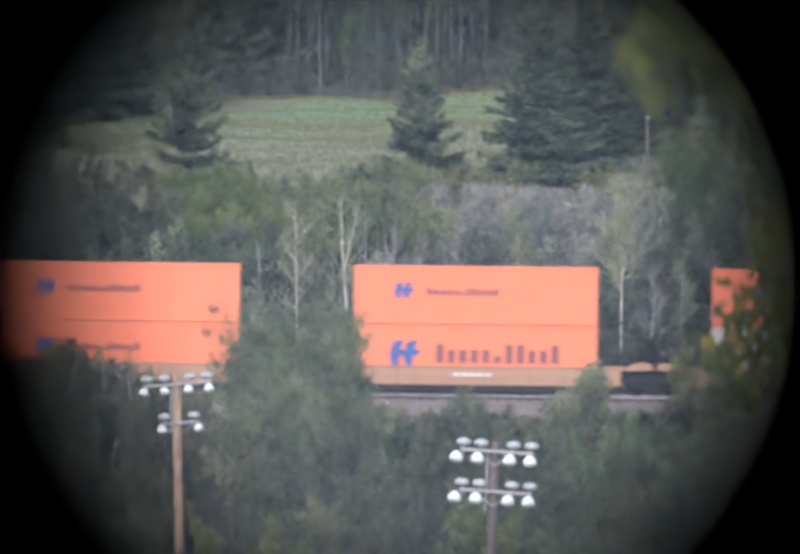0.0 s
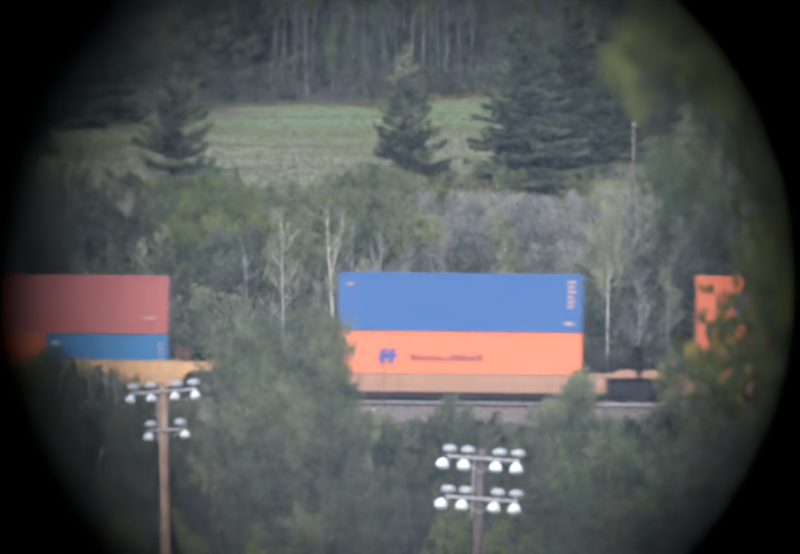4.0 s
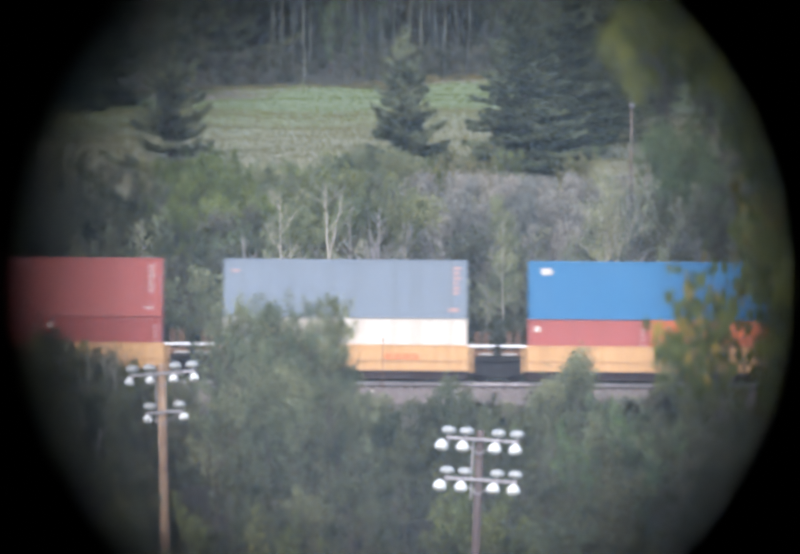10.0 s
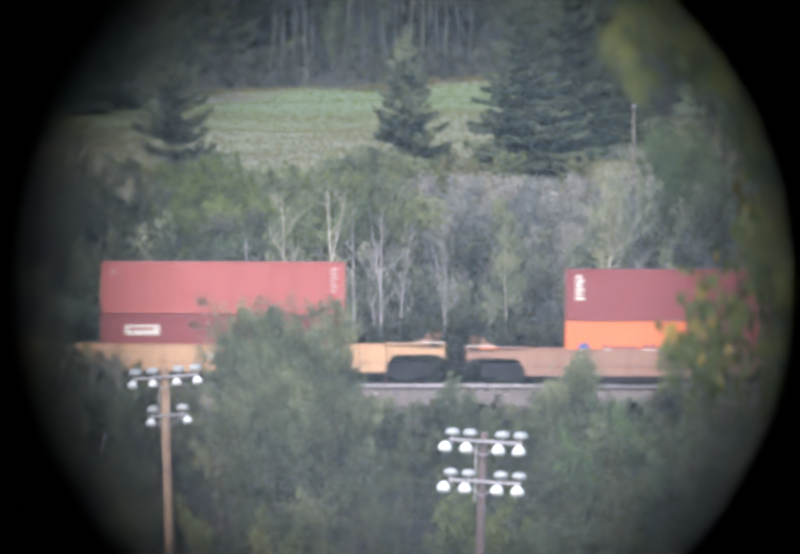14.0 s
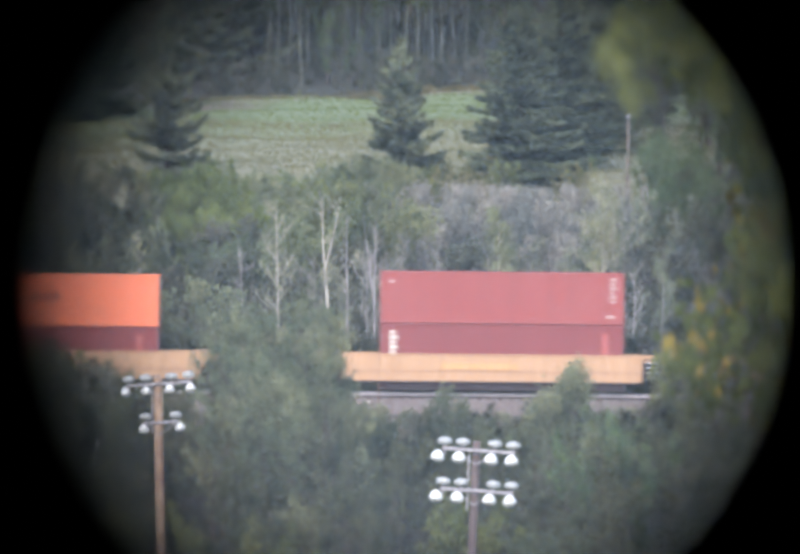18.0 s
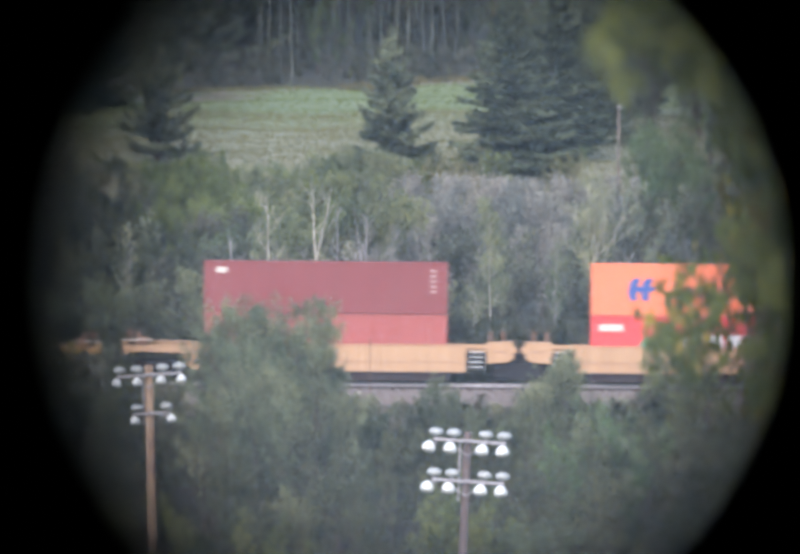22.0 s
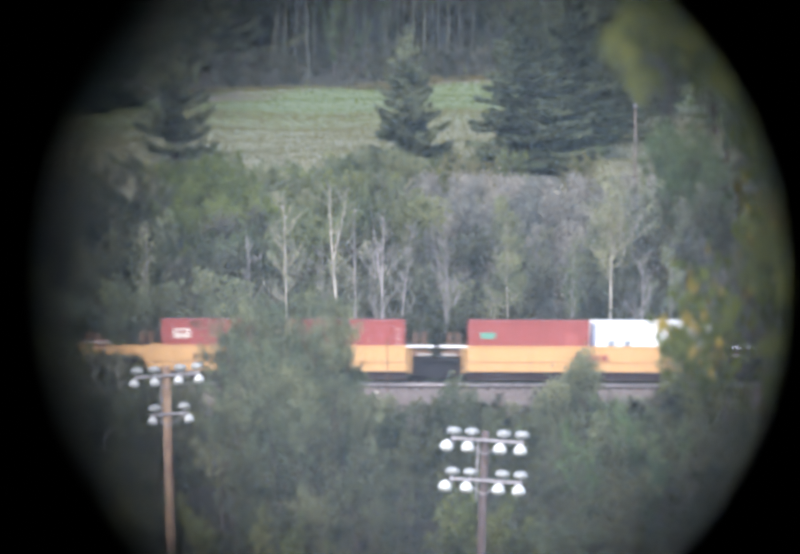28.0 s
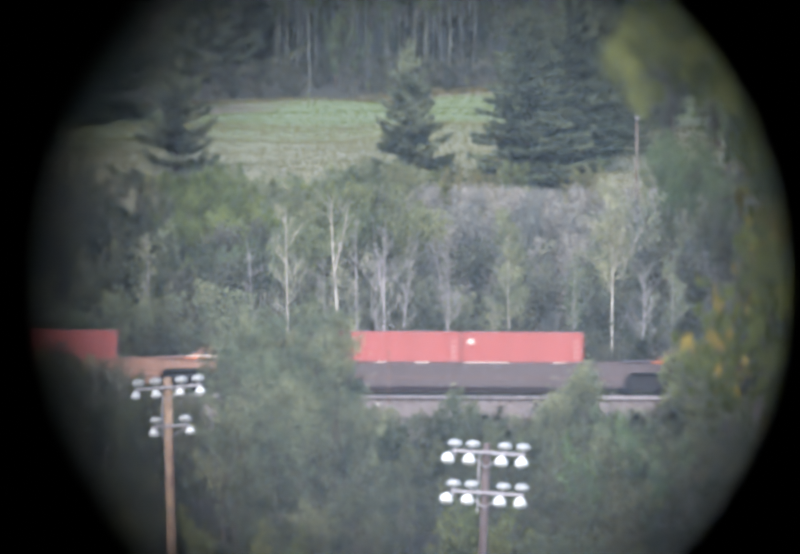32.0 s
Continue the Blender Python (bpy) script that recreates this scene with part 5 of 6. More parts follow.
# rows of brush: kinds, north, east from, east to, step, then the levels of the tops along the row, or one height
ROWS_OF_BRUSH = [
    (["shrub_d", "shrub_a"], 390, -20.6, -9.1, 1.0, [2.2, 2.3, 2.4, 1.9, 1.0, 0.8]),
    (["willow_b", "shrub_d"], 386, -20.4, -12.0, 1.6, [1.9, 2.0, 1.9, 1.5]),
    (["shrub_a", "shrub_s", "shrub_d"], 391, -2.4, 14.4, 0.8, [-0.4, -0.2, -0.1, -0.2, -0.0, -0.2, 0.0]),
    (["shrub_a", "shrub_d"], 386, -2.3, 14.2, 1.1, [-1.0, -0.9, -0.7, -0.9, -0.6]),
    (["shrub_a", "willow_b", "shrub_d"], 381, -20.1, -8.9, 1.8, [1.7, 1.8, 1.3, 0.6, 0.5]),
    (["willow_b", "shrub_a"], 379, -2.1, 20.3, 1.7, [-1.3, -1.1, -1.0, -1.2, -0.7, 0.1, 1.1]),
    (["mid_a", "dark_a", "willow_b"], 372, -19.6, -9.2, 2.8, [2.3, 1.6, 0.4, -0.2]),
    (["mid_a", "willow_b", "dark_b"], 370, -1.1, 19.8, 3.0, [-1.5, -1.7, -1.4, -1.1, -0.6, -0.1]),
    (["dark_a", "willow_a", "mid_a"], 361, -19.1, 19.3, 3.4, [0.2, -0.5, -0.9, -0.4, 0.3, -0.1, -1.7, -2.1, -1.8, -1.6, -1.3, -1.0, -0.8]),
    (["dark_b", "mid_a", "willow_b"], 350, -18.5, 18.7, 3.4, [-1.1, -1.7, -2.1, -1.9, -1.4, -1.6, -2.4, -2.8, -2.6, -2.3, -2.1, -1.4, -1.3]),
    (["willow_a", "dark_b", "mid_a"], 338, -17.8, 18.1, 3.4, [-2.0, -2.6, -3.0, -2.8, -2.5, -2.9, -3.5, -3.9, -3.5, -3.0, -2.7, -2.5, -2.2]),
    (["dark_a", "willow_b", "mid_a"], 327, -17.3, 17.5, 3.6, [-3.1, -3.7, -4.0, -3.8, -3.8, -4.1, -4.3, -4.1, -4.0, -3.8, -3.3, -3.1]),
    (["willow_a", "dark_a"], 317, -16.7, 17.0, 3.8, [-4.3, -4.3]),
    (["shrub_d", "shrub_d"], 411, -22.2, -12.0, 2.2, [3.0, 3.4]),
    (["shrub_d", "shrub_a"], 417, -22.5, -12.1, 2.4, [4.8, 4.8]),
    (["shrub_d", "shrub_a"], 425, -23.0, -12.4, 2.4, [6.6, 6.6]),
    (["shrub_e", "shrub_e", "shrub_h"], 411, -12.0, 22.5, 2.2, [3.2, 3.5, 3.3, 3.7, 3.4, 3.1, 3.4, 3.5, 3.8]),
    (["shrub_e", "shrub_e", "shrub_h"], 417, -12.1, 22.8, 2.6, [4.9, 5.0, 4.7, 4.3, 4.0, 4.3, 4.7, 4.4, 5.0, 5.3]),
    (["shrub_e", "shrub_b", "shrub_e"], 425, -12.4, 23.3, 2.8, [6.7, 6.8, 6.5, 5.8, 5.3, 5.6, 5.9, 6.0, 6.3, 7.1]),
    (["shrub_d", "mid_a", "shrub_a"], 434, -23.5, -6.2, 2.4, [8.2, 8.2, 8.0, 7.8, 7.5, 7.3]),
    (["shrub_h", "shrub_e", "shrub_b", "shrub_g"], 434, -6.2, 23.8, 2.4, [7.3, 7.6, 8.0, 8.0, 8.1, 8.1, 8.7]),
    (["dark_b", "mid_a"], 443, -24.0, -12.9, 2.2, [9.6, 9.6, 9.4, 9.1]),
    (["shrub_b", "shrub_o", "shrub_e"], 443, -6.9, 1.6, 2.2, [9.2, 9.1, 9.2]),
    (["shrub_g", "shrub_h", "shrub_g"], 443, 1.3, 13.6, 1.8, [9.3, 9.6, 9.5, 9.4]),
    (["shrub_b", "dark_b"], 443, 12.1, 24.3, 2.2, [9.7, 10.3, 11.0]),
    (["dark_a", "shrub_d", "dark_b"], 455, -24.6, -12.9, 1.9, [11.3, 11.2, 11.0, 10.6]),
    (["shrub_b", "mid_a", "shrub_o"], 454, -7.4, 1.9, 2.0, [10.5, 11.0, 10.9, 11.0]),
    (["shrub_g", "shrub_g", "shrub_h"], 454, 1.6, 15.6, 1.5, [10.6, 10.5, 10.7, 10.7, 10.6]),
    (["dark_b", "mid_a"], 460, 16.4, 25.2, 2.0, [11.8, 13.0, 14.0]),
    (["dark_b", "shrub_a", "mid_a"], 470, -25.4, -14.6, 2.2, [13.2, 12.6, 12.1, 11.5]),
    (["shrub_y", "shrub_y", "shrub_o"], 466, -14.2, -6.4, 1.1, [11.2, 11.5, 11.3]),
    (["shrub_y", "shrub_b"], 457, -13.9, -6.3, 1.3, [10.1, 10.3, 10.2]),
    (["shrub_b", "shrub_e"], 446, -13.5, -6.1, 1.5, [8.6, 8.7, 8.6]),
    (["shrub_b", "shrub_o"], 468, -6.7, 2.0, 1.6, [11.6, 11.9, 11.8]),
    (["shrub_g", "shrub_g", "shrub_o"], 467, 2.0, 13.3, 1.5, [11.2, 11.05, 10.95, 11.05]),
    (["shrub_d", "shrub_e", "shrub_o"], 602, -34.1, 34.5, 3.0, [16.9, 17.2, 17.7, 17.8, 18.0, 17.9, 18.2, 18.1]),
    (["shrub_d", "shrub_e", "shrub_d"], 606, -34.4, 34.9, 1.7, [2.6]),
    (["shrub_d", "shrub_e"], 609, -16.0, 11.0, 0.9, [2.2]),
    (["dark_b", "dark_a"], 466, -25.5, -14.4, 1.3, [13.2, 12.6, 12.0, 11.0]),
    (["dark_a", "shrub_d"], 450, -24.6, -13.2, 1.3, [10.6, 10.4, 10.2, 9.6]),
    (["shrub_d", "dark_b"], 438, -23.8, -12.8, 1.3, [8.8, 8.6, 8.5, 8.0]),
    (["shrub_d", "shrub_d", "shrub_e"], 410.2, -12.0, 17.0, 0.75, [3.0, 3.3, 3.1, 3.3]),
    (["aspen_a", "aspen_b"], 613, -9.6, 6.9, 0.72, [17.0]),
    (["aspen_b", "aspen_a"], 626, -11.4, 7.0, 1.6, [18.0]),
    (["wood_a", "spruce_c"], 616, -36.9, -10.0, 4.2, [15.0]),
    (["wood_a", "spruce_c", "wood_b"], 616, 5.7, 36.9, 4.2, [15.0]),
    (["shrub_d", "shrub_a"], 619, -35.1, 35.5, 2.2, [5.0]),
    (["wood_a", "wood_b"], 634, -35.9, 36.3, 3.0, [9.0]),
    (["wood_b", "wood_a"], 652, -39.0, 39.0, 3.6, [13.0]),
    (["wood_b", "wood_a"], 680, -42.9, 43.3, 5.5, [16.0]),
]
for k, x, y, h in PLANTS:
    plant(k, x, y, max(1.2, h - ground_z(x, y)), (x * 47 + y * 13) % 360)
forked_birch(-2.47, 413, 10.9)
BARE, LEAFY = "bare pale birch with upcurved boughs beside the track", "slender birch with thin yellow-green foliage"
GREYISH = "bare grey young tree with upcurved boughs"
bare_birch(301, -5.24, 413.2, 9.75, -0.25, BARE, 0.075, None, 0.38, 18, 0.23, False, 700, L_SAGE)
bare_birch(302, -1.63, 413.7, 9.1, -0.20, GREYISH, 0.085, M_GREYBIRCH, 0.40, 9, 0.14)
bare_birch(303, -0.22, 412.2, 8.95, -0.05, GREYISH, 0.095, M_GREYBIRCH, 0.38, 18, 0.19, True)
bare_birch(304, 0.28, 412.8, 8.1, 0.95, GREYISH, 0.065, M_GREYBIRCH, 0.40, 13, 0.22)
bare_birch(305, 2.64, 412.2, 8.0, 0.25, BARE, 0.075, M_GREYBIRCH, 0.42, 13, 0.20, True, 150, L_SAGE)
bare_birch(306, 6.40, 412.6, 9.6, -0.30, LEAFY, 0.07, None, 0.40, 20, 0.21, False, 3600, L_SAGE)
bare_birch(307, 11.49, 412.2, 10.95, 0.0, LEAFY, 0.088, None, 0.50, 22, 0.26, True, 3800, L_SAGE)
bare_birch(308, 12.65, 411.8, 6.6, 0.45, BARE, 0.07, M_GREYBIRCH, 0.42, 14, 0.26)
bare_birch(309, 9.70, 413.2, 7.2, -0.05, LEAFY, 0.05, M_GREYBIRCH, 0.45, 12, 0.2, False, 900, L_SAGE)
bare_birch(310, -6.75, 414.2, 7.8, -0.70, GREYISH, 0.06, M_GREYBIRCH, 0.40, 12, 0.2)
bare_birch(311, -3.58, 415.2, 7.2, 0.10, GREYISH, 0.05, M_GREYBIRCH, 0.35, 10, 0.2)
bare_birch(312, -0.86, 412.0, 5.8, 0.10, GREYISH, 0.045, M_GREYBIRCH, 0.50, 10, 0.25)
bare_birch(313, -12.6, 423, 8.1, -0.3, GREYISH, 0.06, M_GREYBIRCH, 0.45, 10, 0.2, False, 500, L_SAGE)
bare_birch(314, 5.34, 412.2, 5.0, 0.0, LEAFY, 0.045, M_GREYBIRCH, 0.50, 9, 0.25, False, 500, L_SAGE)
bare_birch(315, 14.3, 412, 7.6, 0.3, GREYISH, 0.06, M_GREYBIRCH, 0.45, 10, 0.2, False, 700, L_SAGE)
pick = random.Random(4)
for kinds, y, x0, x1, step, hs in ROWS_OF_BRUSH:
    n = max(1, round((x1 - x0) / step))
    for k in range(n):
        f = (k + 0.5) / n
        x = x0 + (x1 - x0) * f + pick.uniform(-0.35, 0.35) * step
        yy = y + pick.uniform(-2.0, 2.0) * (1.0 if y < 600 else 4.0) + (0.6 * x if 600 < y < 605 else 0)  # the meadow's far edge runs aslant
        if 392 < yy < 407:
            continue
        if len(hs) > 1:
            h = max(1.0, float(np.interp(f, np.linspace(0, 1, len(hs)), hs)) - ground_z(x, yy)) * pick.uniform(0.84, 1.03)
        else:
            h = hs[0] * pick.uniform(0.82, 1.04)
        plant(pick.choice(kinds), x, yy, h, pick.uniform(0, 360), pick.uniform(0.85, 1.15))

# ---- meadow grass ----
rng = np.random.default_rng(9)


def grass(name, label, n, x0, x1, y0, y1, h, mat, lean=1.0, skew=0.0):
    x, y = rng.uniform(x0, x1, n), y0 + (y1 - y0) * rng.random(n) ** lean
    y = y + skew * x
    z = np.array([ground_z(a, b) for a, b in zip(x, y)])
    hh = h * rng.uniform(0.5, 1.3, n)
    w = 0.05 + 0.04 * rng.random(n)
    dx, dy = 0.25 * hh * rng.normal(size=n), 0.25 * hh * rng.normal(size=n)
    v = np.stack([np.stack([x - w, y, z - 0.03], 1), np.stack([x + w, y, z - 0.03], 1), np.stack([x + dx, y + dy, z + hh], 1)], 1).reshape(-1, 3)
    f = np.arange(3 * n).reshape(-1, 3)
    return tagged(new(name, mesh(name, v, f, mat)), label, "grass", kind="stuff")


grass("dry_grass", "tall dry tan grass of the hillside meadow", 22000, -26, 26, 474, 550, 0.18, L_GRASS)
grass("green_grass", "mown green strip across the upper meadow", 14000, -28, 28, 522, 596, 0.13, L_GREENGRASS, 0.65, 1.0)
grass("dead_grass", "brown dead grass along the wood's edge", 5000, -28, 28, 597, 604, 0.4, L_BROWN, 1.0, 1.0)
grass("bank_grass", "rough grass and weeds on the railway bank", 9000, -28, 28, 383, 394, 0.35, L_WILLOW)
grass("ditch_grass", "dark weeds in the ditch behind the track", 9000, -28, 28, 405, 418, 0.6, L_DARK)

# ---- trackside bits ----
stake = tagged(new("marker_stake"), "thin rusty steel marker stake beside the rails", "stake")
stake.location = (-0.06, 397, ground_z(-0.06, 397) - 0.1)
part("rod", lathe([(0.020, 0), (0.018, 2.40 - stake.location.z), (0.0, 2.40 - stake.location.z)], 8), M_RUST, stake)
part("reflector_tip", a_box(-0.035, 0.035, -0.03, -0.02, 2.15 - stake.location.z, 2.38 - stake.location.z), M_RUST, stake, "rusty red marker plate")
_s = bmesh.new()
bmesh.ops.create_icosphere(_s, subdivisions=1, radius=0.10)
for _v in _s.verts:
    _v.co *= 1 + 0.35 * noise.noise(_v.co * 14)
stone = tagged(new("limestone_lump"), "pale limestone lump lying on the ballast", "stone")
stone.location = (-0.59, 397.6, -0.30)
part("lump", _s, M_WHITE, stone, m=Matrix.Diagonal((1.3, 1, 0.75, 1)))

# ---- floodlight poles ----


M_LENS, _n, _l, _b = material("lamp_glass", 0.15)
_l.new(ramp(_n, _l, noise_tex(_n, _l, 5.0), [(0.3, (0.42, 0.43, 0.40)), (0.7, (0.62, 0.62, 0.55))]), _b.inputs["Base Color"])


def floodlight(pole, x, z, dx, aim, bell):
    """One fixture on a crossarm: a domed ballast housing above, a bell reflector below."""
    lamp = part("floodlight", lathe([(0.04, -0.22), (0.045, 0.30)], 8), M_ARM, pole, m=pose(x, -0.16, z))
    part("housing", lathe([(0.0, 0.42), (0.15, 0.40), (0.26, 0.33), (0.285, 0.25), (0.25, 0.18), (0.12, 0.13), (0.0, 0.12)], 18), M_CAP, lamp, m=pose(0, 0, 0) @ Matrix.Diagonal((1.0, 1.0, 1.35 - 0.35 * bell, 1)))
    part("reflector", lathe([(0.0, 0.02), (0.09, 0.0), (0.17, -0.06), (0.25, -0.15), (0.295, -0.27), (0.295, -0.36), (0.26, -0.44), (0.16, -0.49), (0.0, -0.51)], 18), M_LAMP, lamp, "white bell reflector",
         pose(dx, -0.03, -0.08, -12, aim, 0) @ Matrix.Scale(bell, 4))
    part("lens", lathe([(0.262, -0.445), (0.20, -0.495), (0.10, -0.525), (0.0, -0.535)], 18), M_LENS, lamp, "grey glass lens", pose(dx, -0.03, -0.08, -12, aim, 0) @ Matrix.Scale(bell, 4))


def light_pole(x, y, top, wood, label, arms, lean, bell=0.95, girth=1.0):
    p = tagged(new("light_pole"), label, "floodlight pole", "ballpark light poles")
    base = ground_z(x, y) - 0.3
    h = top - base
    p.matrix_basis = pose(x - h * math.sin(radians(lean)), y, base, 0, lean, 0)
    part("pole", lathe([(0.26 * girth, 0), (0.21 * girth, h * 0.6), (0.185 * girth, h - 0.02), (0.15 * girth, h), (0.0, h + 0.02)], 16), wood, p)
    for z, x0, x1, tilt, lamps in arms:
        arm = part("crossarm", a_box(x0, x1, -0.30, -0.19, -0.06, 0.06, 0.01), M_ARM, p, m=pose(0, 0, h + z, 0, tilt, 0))
        for s in (-1, 1):
            if min(-x0, x1) > 0.7:
                br = bmesh.new()
                box(br, 0, 0.95, -0.24, -0.20, -0.02, 0.02)
                part("brace", br, M_ARM, p, m=pose(0.0, 0, h + z - 0.55, 0, -33 if s > 0 else -147, 0))
        for lx, dx, aim in lamps:
            floodlight(p, lx, h + z - lx * math.tan(radians(tilt)), dx, aim, bell)
    part("conduit", a_box(-0.30, -0.24, -0.1, -0.04, h - 2.6, h - 0.3), M_ARM, p)
    return p


light_pole(-9.77, 350, 2.07, M_POLE, "pale wooden pole with two crossarms of white floodlights",
           [(-0.42, -1.45, 1.5, -3.4, [(-1.28, -0.12, 8), (-0.52, 0.0, 0), (0.60, -0.08, 0), (1.34, 0.06, -8)]),
            (-2.12, -0.75, 0.95, -3.0, [(-0.55, -0.08, 6), (0.75, 0.16, -10)])], -1.6, 0.72)
light_pole(3.66, 300, 0.80, M_POLE_D, "dark wooden pole with eight white floodlights in two rows",
           [(-0.34, -1.30, 1.45, 1.6, [(-1.19, -0.22, 10), (-0.52, -0.12, 3), (0.69, -0.12, 3), (1.38, -0.08, -6)]),
            (-1.86, -1.30, 1.45, 1.6, [(-1.19, -0.22, 10), (-0.52, -0.12, 3), (0.69, -0.12, 3), (1.38, -0.08, -6)])], 1.9, 0.85, 0.82)

# ---- the far lamp post by the meadow ----
post = tagged(new("lamp_post"), "thin dark lamp post with pale head beside the meadow", "lamp post")
post.location = (14.49, 470, ground_z(14.49, 470))
part("pole", lathe([(0.11, -0.2), (0.085, 14.77 - post.location.z), (0.0, 14.77 - post.location.z)], 10), M_BARK, post)
part("lamp_head", lathe([(0.0, 0.20), (0.12, 0.16), (0.155, 0.05), (0.11, -0.10), (0.0, -0.12)], 12), M_ARM, post, m=pose(0, -0.1, 14.77 - post.location.z))

# ---- two saplings close to the eye ----
L_NEAR = leafy("near_leaves", (0.132, 0.153, 0.046), (0.222, 0.248, 0.077), 0.45)


def spray_leaves(rng, sprays, depth):
    """Leaves strewn round spray centres: east, up, half width, half height, leaves, share of yellow."""
    green, yellow = [], []
    for sx, sz, wx, wz, n, yel in sprays:
        for _ in range(n):
            c = np.array((sx, 0, sz)) + rng.normal(size=3) * (wx, depth, wz) * 0.6
            (yellow if rng.random() < yel else green).append(c)
    return green, yellow


def limbs_to(sprays, x, drop, r):
    """Thin limbs from the stem at x out to each spray."""
    paths = []
    for sx, sz, *_ in sprays:
        a, b = np.array((x, 0, sz - drop)), np.array((sx, 0, sz))
        paths.append(([a * (1 - q) + b * q + (0, 0, drop * 0.4 * math.sin(math.pi * q)) for q in (0, 0.3, 0.6, 0.85, 1.0)], [r, r * 0.7, r * 0.5, r * 0.3, r * 0.2]))
    return paths


def foliage(rng, pts, size, mat, name, parent, label=""):
    v, f = blades(rng, pts, size, size * 0.62, np.tile((0.2, 0, -0.9), (len(pts), 1)), True)
    put(name, mesh(name, v, f, mat), parent, label=label)


def near_tree(seed, x, y, h, sprays, size, label):
    rng = np.random.default_rng(seed)
    t = tagged(new("birch_sapling"), label, "tree", "saplings by the telescope")
    base = ground_z(x, y) - 0.05
    t.location = (0, y, EYE)
    stem = [p + (x, 0, base - EYE) for p in arc(rng, (0, 0, 0), (0, 0, 1), h, 9, 0.05, 0.02)]
    v, f = tube_mesh([(stem, [0.02 * (1 - 0.8 * i / 9) for i in range(10)])] + limbs_to(sprays, x, 0.05, size * 0.12), 6)
    put("trunk", mesh("trunk", v, f, M_BARK), t)
    green, yellow = spray_leaves(rng, sprays, 0.05 * y)
    for _ in range(700):
        c = np.array((x + rng.normal() * 0.06 * y, rng.normal() * 0.08 * y, base - EYE + rng.uniform(1.0, h)))
        if c[0] > 0.052 * y * (1 + c[1] / y):
            green.append(c)
    foliage(rng, green, size, L_NEAR, "crown", t)
    foliage(rng, yellow, size, L_AUTUMN, "yellow_leaves", t, "yellow-orange turning leaves")
    return t


near_tree(77, 0.36, 2.4, 4.2, [
    (0.0731, 0.0439, 0.0077, 0.0061, 24, 0.05),
    (0.0816, 0.0463, 0.0108, 0.0092, 38, 0.05),
    (0.0923, 0.0510, 0.0169, 0.0123, 56, 0.04),
    (0.1001, 0.0403, 0.0138, 0.0154, 50, 0.04),
    (0.1141, 0.0251, 0.0092, 0.0215, 80, 0.1),
    (0.1221, -0.0040, 0.0061, 0.0230, 90, 0.15),
    (0.1091, 0.0558, 0.0154, 0.0123, 90, 0.1),
    (0.1235, -0.0624, 0.0061, 0.0215, 60, 0.1),
], 0.012, "leafy green sapling close by the telescope")
sapling = near_tree(78, 0.40, 4.6, 3.6, [
    (0.2337, 0.0189, 0.0088, 0.0206, 70, 0.3),
    (0.2208, -0.0078, 0.0094, 0.0147, 90, 0.3),
    (0.2180, -0.0255, 0.0100, 0.0162, 110, 0.3),
    (0.2241, -0.0446, 0.0118, 0.0162, 110, 0.25),
    (0.2332, -0.0666, 0.0147, 0.0265, 150, 0.2),
    (0.2139, -0.0491, 0.0077, 0.0118, 50, 0.35),
    (0.2366, -0.1078, 0.0177, 0.0265, 130, 0.2),
], 0.0100, "yellowing birch sapling beyond the telescope")
# its long low branch sways in the wind
swaying = [
    (0.1819, -0.0878, 0.0077, 0.0077, 20, 0.2),
    (0.1936, -0.0803, 0.0112, 0.0162, 42, 0.15),
    (0.1914, -0.0980, 0.0124, 0.0106, 36, 0.15),
    (0.2070, -0.0904, 0.0147, 0.0206, 66, 0.12),
    (0.1963, -0.0581, 0.0088, 0.0133, 24, 0.2),
    (0.2111, -0.0668, 0.0133, 0.0236, 70, 0.15),
    (0.1983, -0.1097, 0.0118, 0.0082, 36, 0.25),
]
_rng = np.random.default_rng(79)
_v, _f = tube_mesh(limbs_to(swaying, 0.39, 0.05, 0.0016), 5)
branch = put("branch", mesh("branch", _v, _f, M_BARK), sapling, label="long swaying leafy branch")
_green, _yellow = spray_leaves(_rng, swaying, 0.10)
foliage(_rng, _green, 0.0095, L_NEAR, "leaves", branch)
foliage(_rng, _yellow, 0.0095, L_AUTUMN, "yellow_leaves", branch)

# ---- the telescope that the view is taken through ----


# added glass: scatters some skylight to lay a pale haze over the view
M_GLASS = bpy.data.materials.new("haze_veil_glass")
M_GLASS.use_nodes = True
_n, _l = M_GLASS.node_tree.nodes, M_GLASS.node_tree.links
_n.remove(_n["Principled BSDF"])
_clear, _veil, _mx = _n.new("ShaderNodeBsdfTransparent"), _n.new("ShaderNodeBsdfTranslucent"), _n.new("ShaderNodeMixShader")
_veil.inputs["Color"].default_value = (0.94, 0.955, 0.965, 1)
_mx.inputs[0].default_value = 0.082
_l.new(_clear.outputs[0], _mx.inputs[1])
_l.new(_veil.outputs[0], _mx.inputs[2])
_l.new(_mx.outputs[0], _n["Material Output"].inputs["Surface"])


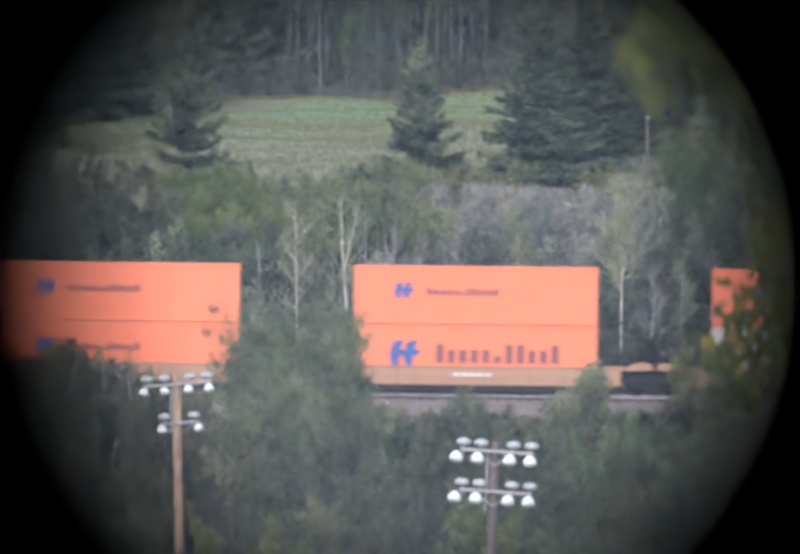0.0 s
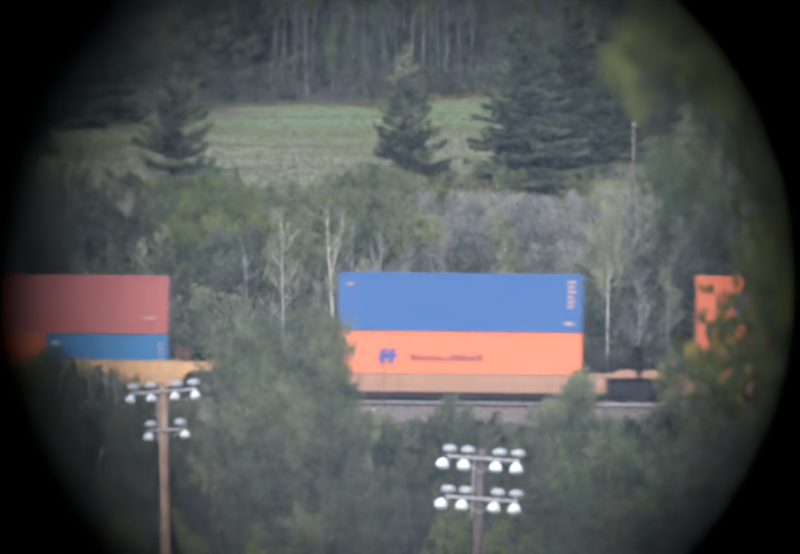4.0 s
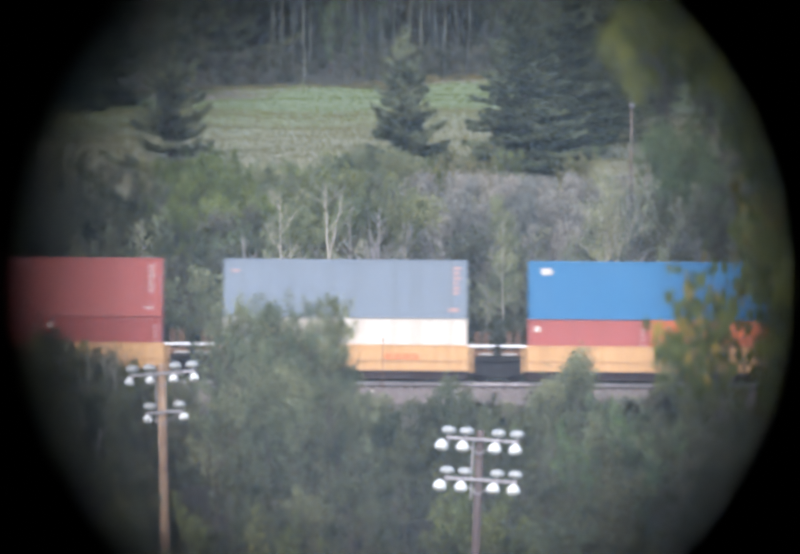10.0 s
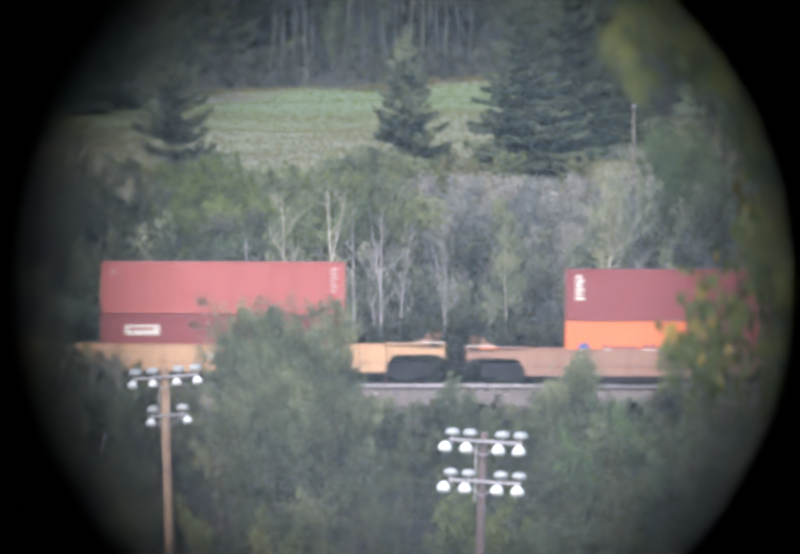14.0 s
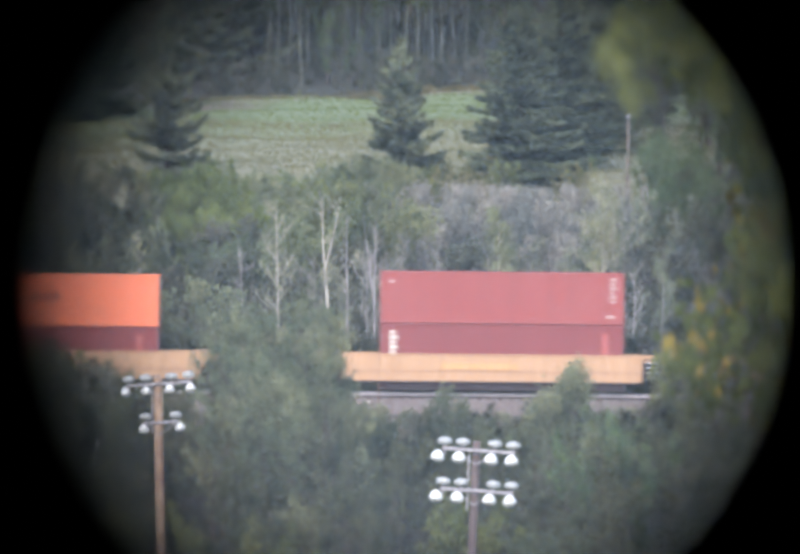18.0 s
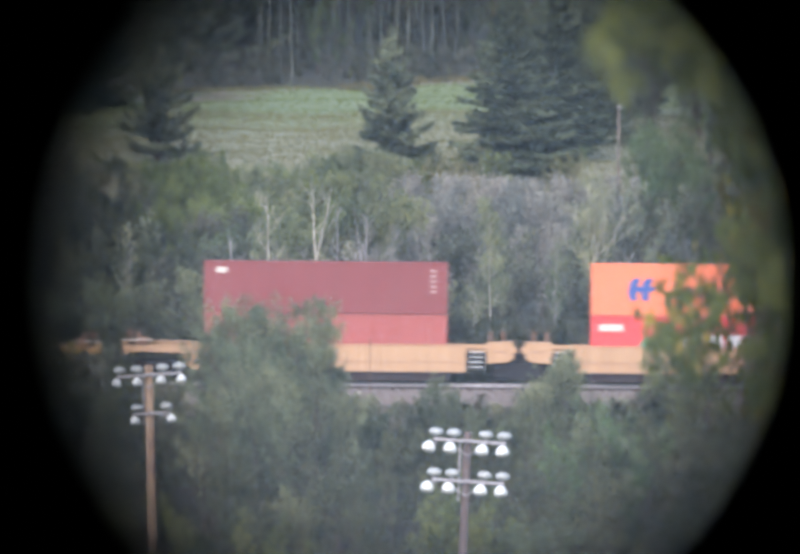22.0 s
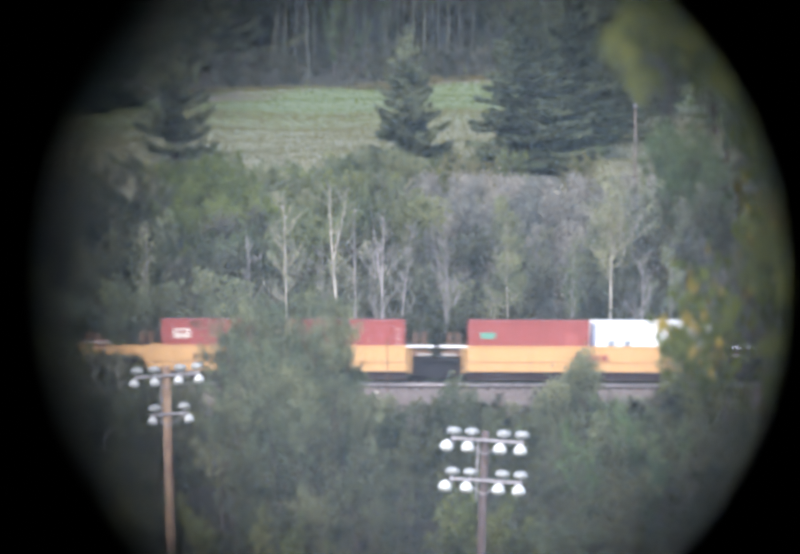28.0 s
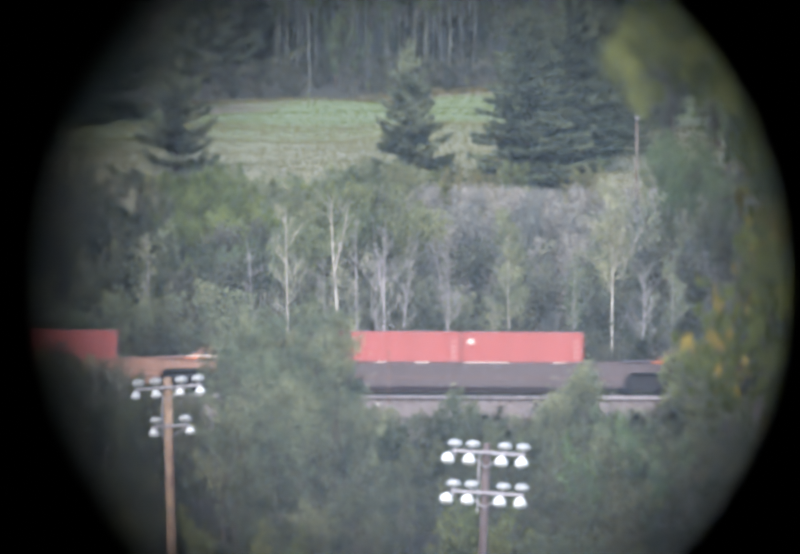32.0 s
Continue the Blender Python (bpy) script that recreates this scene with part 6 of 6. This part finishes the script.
def telescope():
    t = tagged(new("telescope"), "matt black telescope tube on a tripod", "telescope")
    t.location = (0, 0, EYE)
    body = lathe([(0.0, -0.12), (0.075, -0.12), (0.075, 0.30), (0.16, 0.60), (0.16, 1.62), (0.168, 1.62), (0.168, 0.59), (0.083, 0.30), (0.083, -0.13), (0.0, -0.13)], 48)
    bmesh.ops.transform(body, matrix=pose(0, 0, 0, -90), verts=body.verts)
    part("tube", body, M_TUBE, t)
    glass = lathe([(0.0, 0.0), (0.08, -0.002), (0.158, -0.008), (0.158, -0.016), (0.08, -0.018), (0.0, -0.019)], 48, pose(0, 1.58, 0, -90))
    part("objective_lens", glass, M_GLASS, t, "objective glass added to veil the view with pale haze").visible_shadow = False
    drop = EYE - ground_z(0, 0.8)
    part("mount", a_box(-0.05, 0.05, 0.72, 0.88, -0.36, -0.16, 0.01), M_TUBE, t)
    for k in range(3):
        a = math.pi / 2 + k * 2 * math.pi / 3
        foot = (0.45 * math.cos(a), 0.8 + 0.45 * math.sin(a), -drop - 0.02)
        v, f = tube_mesh([([(0.03 * math.cos(a), 0.8 + 0.03 * math.sin(a), -0.3), foot], [0.016, 0.012])], 8)
        put("leg", mesh("leg", v, f, M_TUBE), t)
    return t


telescope()
# added ring, out of focus, that gives the view its soft dark rim
eyecup = tagged(new("rubber_eyecup"), "black ring inside the telescope tube, added to dim the view's rim", "eyecup")
part("rim", lathe([(0.00785, 0), (0.072, 0), (0.072, 0.004), (0.00785, 0.004), (0.00785, 0)], 72), M_TUBE, eyecup)
part("sleeve", lathe([(0.0722, -0.03), (0.0722, 0.03), (0.0700, 0.03), (0.0700, -0.03), (0.0722, -0.03)], 72), M_TUBE, eyecup)

# the round field stop sits loose in the tube's mouth
field_stop = tagged(new("field_stop"), "matt black field stop ring inside the telescope tube", "aperture ring")
part("ring", lathe([(0.0293, 0), (0.156, 0), (0.156, 0.004), (0.0293, 0.004), (0.0293, 0)], 96), M_TUBE, field_stop)
part("collar", lathe([(0.1562, -0.02), (0.1562, 0.02), (0.1545, 0.02), (0.1545, -0.02), (0.1562, -0.02)], 96), M_TUBE, field_stop)

# ---- the train rolls by ----
# seconds, metres run since the start
RUN = [
    (0, -0.000),
    (4, 53.820),
    (8, 107.594),
    (11, 147.963),
    (13, 174.840),
    (14.5, 194.867),
    (16.5, 221.425),
    (19, 254.920),
    (22, 295.184),
    (25, 335.429),
    (28, 375.749),
    (32, 429.334),
]


def motions():
    for ob in CARS + CONTAINERS:
        x, y, z = ob.location
        walk(ob, [(t, pose(x + s, y, z)) for t, s in RUN])
    # seconds, sway to the east and up
    sway = [
        (0, 0.0000, 0.0000),
        (3, -0.0059, 0.0000),
        (4.5, 0.0000, 0.0000),
        (6.5, -0.0118, 0.0015),
        (8, -0.0124, 0.0000),
        (9, -0.0191, 0.0000),
        (10, -0.0191, 0.0000),
        (11.5, -0.0103, 0.0000),
        (13, -0.0162, -0.0015),
        (14.5, -0.0118, 0.0000),
        (17, -0.0088, -0.0015),
        (19.5, -0.0147, 0.0024),
        (21, -0.0153, 0.0071),
        (23, -0.0177, 0.0053),
        (25, -0.0118, 0.0000),
        (27.5, -0.0200, 0.0035),
        (30, -0.0094, 0.0000),
        (32, -0.0059, 0.0000),
    ]
    walk(branch, [(t, pose(x, 0, z)) for t, x, z in sway])
    # the vignette ring moves with the eye, drifting a little sideways
    drift = lambda t: float(np.interp(t, [0, 7, 12, 19, 21, 23, 32], [-0.00014, -0.00002, 0.00008, 0.00034, 0.00044, 0.00056, 0.00050]))
    walk(eyecup, [(t, pose(0, 0, EYE, 90 + p, 0, yw) @ pose(0.00031 + drift(t), -0.00010, -0.20)) for t, yw, p, rl in PATH])
    walk(field_stop, [(t, pose(0, 0, EYE, 90 + p, 0, yw) @ pose(-0.0002, -0.0005, -0.63)) for t, yw, p, rl in PATH])


motions()
